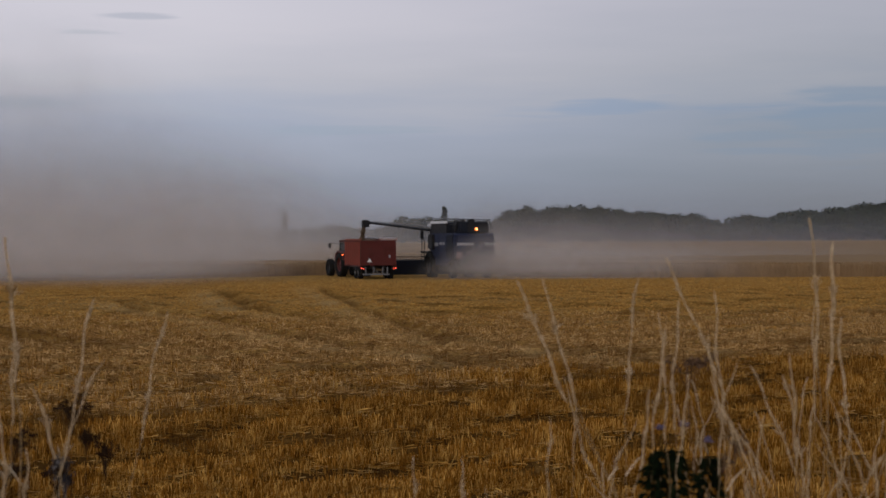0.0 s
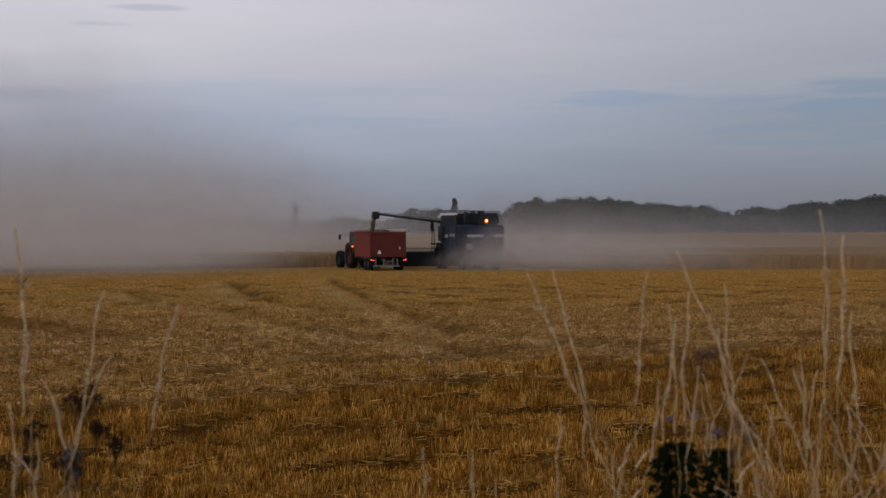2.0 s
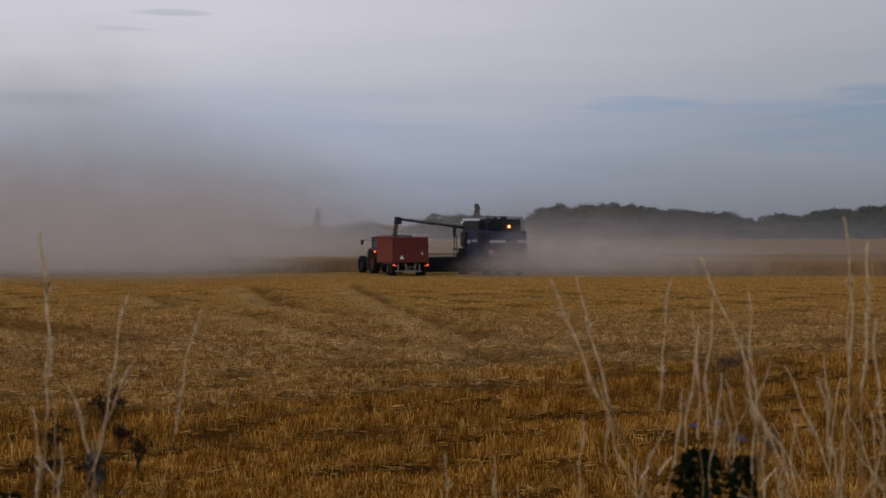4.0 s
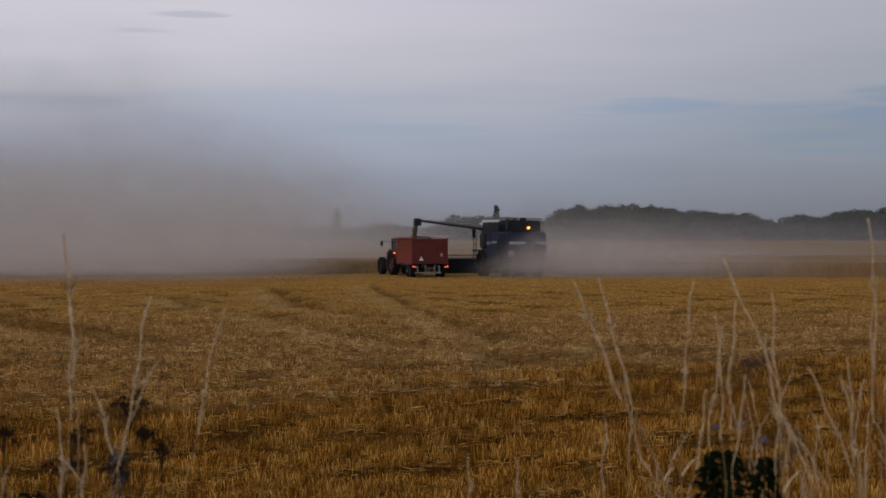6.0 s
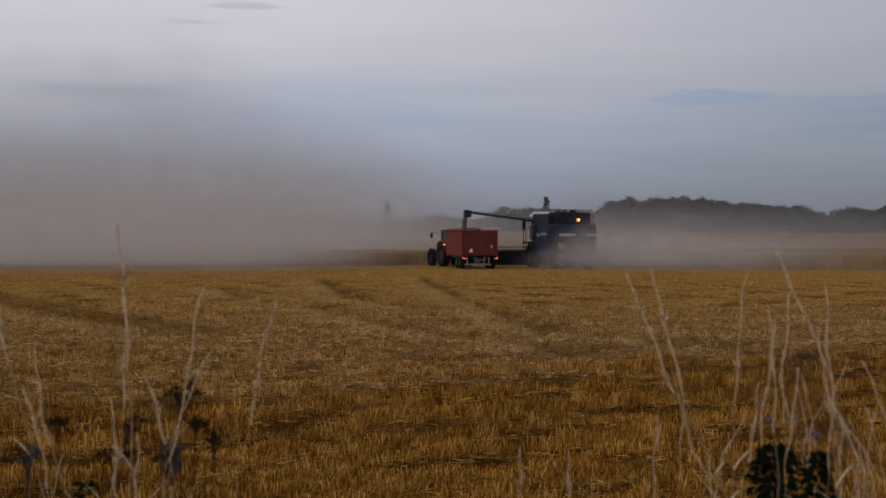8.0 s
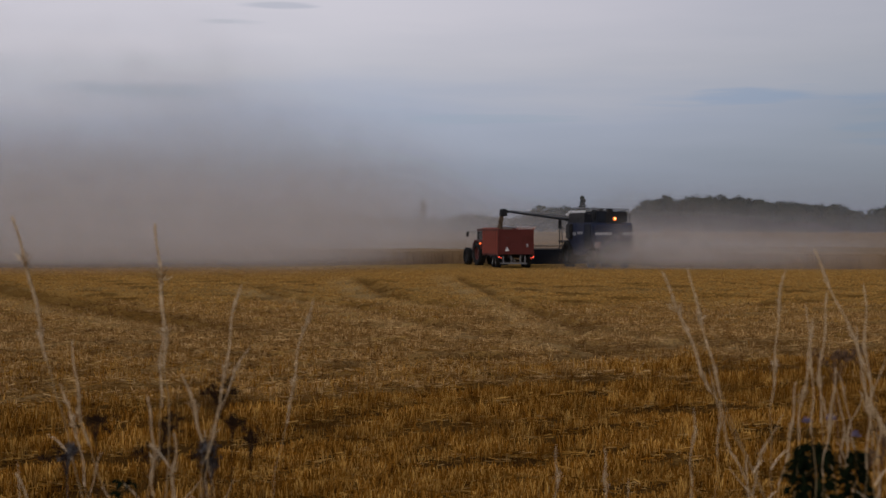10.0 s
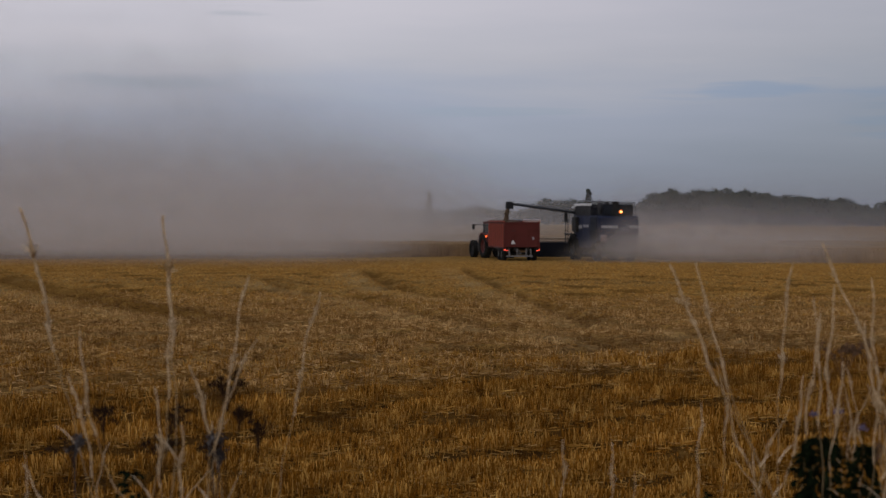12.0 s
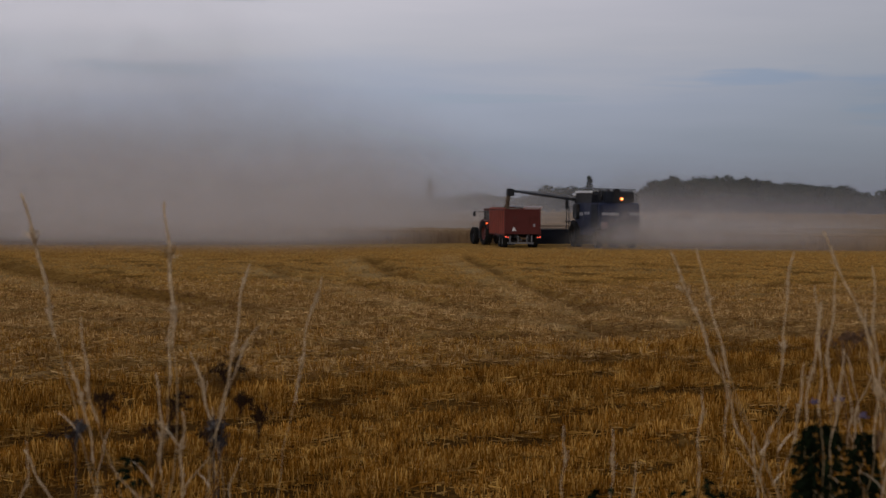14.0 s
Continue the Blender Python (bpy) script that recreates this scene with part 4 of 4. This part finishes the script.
    turn = Matrix.Translation(tip) @ inv.to_3x3().to_4x4() @ pose(0, 0, 0, 0, 0, 26)
    bm = box(bmesh.new(), -0.36, 0.12, -0.2, 0.2, -0.34, 0.16, 0.04, (0.03, 0.02))
    bmesh.ops.transform(bm, matrix=turn, verts=bm.verts)
    part("spout", bm, M_black, tube, "black rubber spout")
    c.matrix_basis = m
    return c


grain_trailer(pose(0.5, 119.27, 0, 0, 0, 10))
tractor(pose(-1.2, 127.7, 0, 0, 0, 20))
combine(pose(7.0, 119.87, 0, 0, 0, 16) @ Matrix.Diagonal((1.06, 1.0, 1.03, 1)))

bm = bmesh.new()
r = random.Random(4)
for i in range(260):
    f = r.random()
    p = Vector((-0.47 - 0.16 * f + r.gauss(0, 0.045 + 0.03 * f), 122.4 + r.gauss(0, 0.07), 3.55 - 1.15 * f))
    bmesh.ops.create_icosphere(bm, subdivisions=1, radius=r.uniform(0.025, 0.06), matrix=Matrix.Translation(p) @ Matrix.Diagonal((1, 1, 2.2, 1)))
tagged(part("grain_stream", bm, M_grain), "stream of brown grain pouring into the trailer", "grain", kind="stuff")
bm = bmesh.new()
bmesh.ops.create_grid(bm, x_segments=16, y_segments=32, size=1.0)
for v in bm.verts:
    x, y = v.co.x, v.co.y
    v.co = (x * 1.2, y * 3.05, 0.34 * math.exp(-(x * x * 2 + (y - 0.0) ** 2 * 3)) + 0.04 * noise.noise((x * 4, y * 6, 0)))
heap = part("grain_heap", bm, M_grain, None, "", True)
heap.matrix_basis = pose(0.5, 119.27, 0, 0, 0, 10) @ pose(0, 3.15, 2.36)
tagged(heap, "brown heap of harvested grain in the trailer", "grain", kind="stuff")


# ---- tall dry grass and weeds on the bank ----
GROUND_BANK = 1.02
# tip x, tip z, foot x, bow and stoutness
LEFT_STALKS = [(-1.689, 2.862, -1.199, -0.01, 2.5), (-1.208, 2.845, -1.358, 0.115, 2.4), (-0.922, 2.635, -1.035, -0.034, 1.6), (-0.666, 2.585, -0.969, -0.006, 1.4), (-1.097, 2.328, -1.206, 0.14, 2.2), (-1.498, 2.438, -0.826, -0.14, 1.8), (-1.221, 2.267, -1.225, 0.04, 1.7), (-1.479, 2.303, -1.299, 0.017, 1.6), (-0.882, 2.438, -0.958, -0.14, 1.1), (-1.653, 1.996, -1.48, 0.107, 1.6), (-1.13, 2.131, -1.139, -0.003, 1.6), (-1.202, 2.645, -1.57, 0.14, 1.2)]
RIGHT_STALKS = [(0.508, 2.685, 1.405, -0.051, 1.9), (0.609, 2.685, 1.356, -0.098, 1.5), (0.939, 2.681, 0.894, -0.027, 1.4), (1.032, 2.757, 1.567, 0.034, 1.4), (1.179, 2.643, 1.199, 0.03, 1.4), (1.057, 2.614, 1.082, -0.016, 1.5), (1.017, 2.519, 0.729, 0.051, 1.3), (1.489, 2.891, 1.641, 0.002, 1.5), (1.584, 2.803, 1.712, -0.067, 2.3), (1.626, 2.549, 1.545, 0.061, 1.5)]
TANGLE_STALKS = [(1.324, 2.391, 1.667, 0.046, 1.22), (1.416, 2.353, 1.365, 0.14, 1.44), (1.448, 2.418, 1.32, 0.103, 1.15), (1.076, 2.366, 1.049, -0.019, 1.15), (0.985, 2.313, 1.007, -0.093, 1.08), (1.162, 2.353, 1.664, 0.015, 1.3), (1.273, 2.404, 1.282, -0.104, 0.94), (0.637, 2.213, 0.601, -0.006, 0.94), (0.164, 2.103, 0.158, -0.003, 0.86), (0.345, 2.089, 0.328, -0.009, 0.86), (1.01, 2.578, 0.931, 0.033, 1.01), (1.162, 2.501, 1.445, -0.023, 1.01), (1.515, 2.654, 1.385, 0.033, 0.86)]


def tube(points, radii, sides=5):
    """A bent round stem as one bmesh."""
    bm = bmesh.new()
    rings = []
    for i, (p, rad) in enumerate(zip(points, radii)):
        d = (points[min(i + 1, len(points) - 1)] - points[max(i - 1, 0)]).normalized()
        u = d.cross(Vector((0, 1, 0.1))).normalized()
        w = d.cross(u)
        rings.append([bm.verts.new(p + (u * math.cos(a) + w * math.sin(a)) * rad) for a in (k * 2 * math.pi / sides for k in range(sides))])
    for a, b in zip(rings, rings[1:]):
        for k in range(sides):
            bm.faces.new((a[k], a[(k + 1) % sides], b[(k + 1) % sides], b[k]))
    return bm


def grass_stalk(tip, base, bow, head, seed, stout=1.0, crook=0.3, label="tall dry pale grass stalk with feathery seed head"):
    """One dry grass: a bent stem, a seed head of many spikelets, and a curled leaf blade."""
    r = random.Random(seed)
    tip, base = Vector(tip), Vector(base)
    root = tagged(new("grass_stalk"), label, "grass", "dry grass on the bank")
    root.location = base
    rise = tip - base
    wob = r.uniform(-0.012, 0.012)
    n = 22
    droop = r.uniform(-0.8, 0.8) * crook

    def at(f):
        return rise * f + Vector((bow * 4 * f * (1 - f) + wob * math.sin(f * 9) + 0.005 * math.sin(f * 23 + seed) + 0.0035 * math.sin(f * 47 + 2 * seed) + droop * max(0, f - 0.72) ** 2, 0.02 * math.sin(f * 5 + seed), -abs(droop) * 0.25 * max(0, f - 0.8) ** 2))

    pts = [at(i / n) + Vector((r.gauss(0, 0.003), 0, 0)) for i in range(n + 1)]
    part("stem", tube(pts, [stout ** 0.5 * (0.0018 - 0.0009 * i / n) for i in range(n + 1)]), M_stem, root)
    bm = bmesh.new()
    long = rise.length
    count = int(330 * head / 0.4)
    for i in range(count):
        f = 1 - head / long * (1 - (i + r.random()) / count)
        p = at(min(f, 1.0))
        along = (at(min(f + 0.01, 1.02)) - at(f - 0.01)).normalized()
        swell = math.sin(math.pi * min(1, max(0, (f - 1 + head / long) / (head / long)))) ** 0.6
        clump = 0.62 + 0.38 * math.sin(f * long * 55 + seed + 1.5 * math.sin(f * 40))
        knots = 0.15 + 1.9 * max(0.0, math.sin(f * long * 26 + 2.1 * seed) * 0.6 + math.sin(f * long * 61 + seed) * 0.4)
        out = Vector((r.gauss(0, 1), r.gauss(0, 1), 0)).normalized()
        a = p + out * 0.001
        b = p + along * r.uniform(0.012, 0.028) + out * r.uniform(0.0, 0.019) * stout * swell * clump * knots
        side = along.cross(out).normalized() * r.uniform(0.0011, 0.0024) * stout
        mid = (a + b) / 2
        bm.faces.new([bm.verts.new(q) for q in (a, mid + side, b, mid - side)])
    part("seed_head", bm, M_grass, root, "feathery pale seed head")
    if r.random() < 0.75:
        f0 = r.uniform(0.45, 0.62)
        s = r.choice((-1, 1))
        size = r.uniform(0.05, 0.13)
        bm = bmesh.new()
        prev = None
        for i in range(8):
            g = i / 7
            p = at(f0) + Vector((s * size * g * 0.8, 0.03 * g, size * (1.3 * g - 0.55 * g * g)))
            w = 0.0035 * (1 - g) + 0.0005
            cur = (bm.verts.new(p + Vector((0, w, w * 0.8))), bm.verts.new(p - Vector((0, w, w * 0.8))))
            if prev:
                bm.faces.new((prev[0], prev[1], cur[1], cur[0]))
            prev = cur
        part("leaf_blade", bm, M_grass, root, "curled dry leaf")
    return root


r = random.Random(12)
for i, (xt, zt, xb, bow, stout) in enumerate(LEFT_STALKS + RIGHT_STALKS + TANGLE_STALKS):
    y = 6.0 + r.uniform(-0.1, 0.1)
    grass_stalk((xt, y, zt), (xb, y + r.uniform(-0.15, 0.15), GROUND_BANK), bow, min(0.5, 0.27 * (zt - GROUND_BANK)), i, stout)

stock = [grass_stalk((0.95 + 0.16 * k, 6.4, 2.16 + 0.06 * (k % 3)), (0.98 + 0.2 * k, 6.4, GROUND_BANK), r.uniform(-0.16, 0.16), 0.3, 60 + k, 0.65, 2.6, "shorter dry grass stalk in a tangled clump") for k in range(7)]
for i in range(52):
    x = r.uniform(0.85, 2.0) if i < 44 else r.uniform(-1.9, -0.7)
    m = pose(x, r.uniform(5.6, 7.0), GROUND_BANK, 0, r.gauss(0, 14), r.choice((0, 180))) @ Matrix.Diagonal((1, 1, r.uniform(0.72, 1.08), 1))
    q = copy_thing(r.choice(stock), m)
    q.scale = (1, 1, r.uniform(0.74, 1.08) if x > 0.95 else r.uniform(0.7, 0.9))


def leafy_weed(x, y, top, wide, leaves, seed, blooms=0):
    """A dark leafy weed: stems with many lobed, folded leaves, and a few blooms."""
    rr = random.Random(seed)
    root = tagged(new("leafy_weed"), "dark green leafy weed growing among dry grass", "weed")
    root.location = (x, y, GROUND_BANK)
    high = top - GROUND_BANK
    for k in range(4):
        lean = rr.uniform(-0.4, 0.4) * wide
        part("stem", tube([Vector((lean * f * f, rr.uniform(-0.01, 0.01), high * f * (0.97 - 0.06 * k))) for f in (0, 0.25, 0.5, 0.75, 1)], [0.006, 0.006, 0.005, 0.004, 0.002]), M_weed, root)
    bm = bmesh.new()
    for i in range(leaves):
        f = rr.uniform(0.45, 1.0)
        a = rr.uniform(0, 6.28)
        rad = wide * 0.5 * rr.uniform(0.15, 1.0) * min(1.0, math.sqrt(max(0.02, 1.02 - f) / 0.15)) * (0.8 + 0.3 * math.sin(3 * a + seed + 9 * f))
        p = Vector((rad * math.cos(a), rad * math.sin(a), high * f))
        d = Vector((math.cos(a), math.sin(a), rr.uniform(-0.9, 0.5))).normalized()
        s = d.cross(Vector((rr.gauss(0, 0.4), rr.gauss(0, 0.4), 1))).normalized()
        size = rr.uniform(0.02, 0.045)
        up = s.cross(d) * size * 0.25
        spine = [bm.verts.new(p + d * size * g - up * (g * g)) for g in (0, 0.5, 1.05)]
        for side in (-1, 1):
            e1 = bm.verts.new(p + d * size * 0.3 + s * side * size * 0.3 + up)
            e2 = bm.verts.new(p + d * size * 0.75 + s * side * size * 0.2 + up * 0.6)
            bm.faces.new((spine[0], e1, e2, spine[1]))
            bm.faces.new((spine[1], e2, spine[2]))
    part("foliage", bm, M_weed, root)
    for k in range(blooms):
        p = Vector((rr.uniform(-0.6, 0.9) * wide, 0, high * rr.uniform(0.94, 1.08)))
        part("bloom_stem", tube([Vector((p.x * 0.4, 0, high * 0.7)), Vector((p.x * 0.8, 0, high * 0.88)), p], [0.003, 0.0025, 0.002]), M_weed, root)
        bm = bmesh.new()
        for j in range(34):
            d = Vector((rr.gauss(0, 1), rr.gauss(0, 1), abs(rr.gauss(0, 1)))).normalized()
            s = d.cross(Vector((0.3, 1, 0.2))).normalized() * 0.003
            bm.faces.new([bm.verts.new(q) for q in (p, p + d * 0.012 + s, p + d * 0.022, p + d * 0.012 - s)])
        part("bloom", bm, M_bloom, root, "small pale purple bloom")


leafy_weed(1.02, 6.0, 2.115, 0.2, 1050, 1, 2)
leafy_weed(1.185, 6.1, 2.08, 0.1, 430, 2, 1)
leafy_weed(0.62, 6.0, 1.925, 0.24, 150, 4)
leafy_weed(0.30, 6.0, 1.90, 0.22, 120, 5)
leafy_weed(-1.3, 6.0, 1.98, 0.16, 90, 6)


def seed_weed(x, y, heads, seed, label, mat=M_seed):
    """A dead brown weed with branching stems and dark ragged seed heads."""
    rr = random.Random(seed)
    root = tagged(new("dead_weed"), label, "weed", "dead weeds on the bank")
    root.location = (x, y, GROUND_BANK)
    for dx, z, wide in heads:
        top = Vector((dx, rr.uniform(-0.05, 0.05), z - 0.045 - GROUND_BANK))
        knee = Vector((dx * 0.35, 0, top.z * 0.55))
        stem = part("stem", tube([Vector((0, 0, 0)), knee, knee.lerp(top, 0.6) + Vector((dx * 0.1, 0, 0.01)), top], [0.003, 0.002, 0.0016, 0.001]), mat, root)
        bm = bmesh.new()
        lumps = [top + Vector((rr.gauss(0, wide * 0.5), rr.gauss(0, 0.03), rr.gauss(0, 0.016))) for _ in range(int(9 + wide * 90))]
        for j in range(int(90 + wide * 1200)):
            p = rr.choice(lumps) + Vector((rr.gauss(0, 0.009), rr.gauss(0, 0.009), rr.gauss(0, 0.007)))
            d = Vector((rr.gauss(0, 1), rr.gauss(0, 1), rr.gauss(0, 1))).normalized() * rr.uniform(0.004, 0.009)
            s = d.cross(Vector((0.2, 1, 0.4))).normalized() * 0.0045
            bm.faces.new([bm.verts.new(q) for q in (p - d, p + s, p + d, p - s)])
        for q in lumps:
            foot = knee.lerp(top, rr.uniform(0.8, 0.97))
            side = Vector((0.0012, 0, 0))
            bm.faces.new([bm.verts.new(e) for e in (foot - side, foot + side, q + side, q - side)])
        part("seed_head", bm, mat, stem, "dark ragged seed head")


seed_weed(-0.96, 6.0, [(-0.03, 2.33, 0.06), (0.1, 2.19, 0.05), (0.03, 2.24, 0.04), (-0.08, 2.1, 0.03)], 21, "dead brown weed with dark ragged seed heads")
seed_weed(-1.39, 6.1, [(-0.05, 2.205, 0.06), (-0.16, 2.09, 0.06), (0.16, 2.10, 0.05), (0.20, 2.20, 0.035)], 22, "dead brown weed with dark ragged seed heads")
seed_weed(1.22, 6.2, [(-0.09, 2.45, 0.1), (0.09, 2.16, 0.035), (0.02, 2.10, 0.03)], 23, "dead brown weed with a drooping dark seed head", M_husk)
seed_weed(-1.03, 6.0, [(0.0, 2.135, 0.03), (0.015, 2.09, 0.035)], 24, "faded blue grey thistle head on the bank", M_thistle)
seed_weed(-1.5, 6.0, [(0.0, 2.13, 0.03)], 25, "faded blue grey thistle head on the bank", M_thistle)
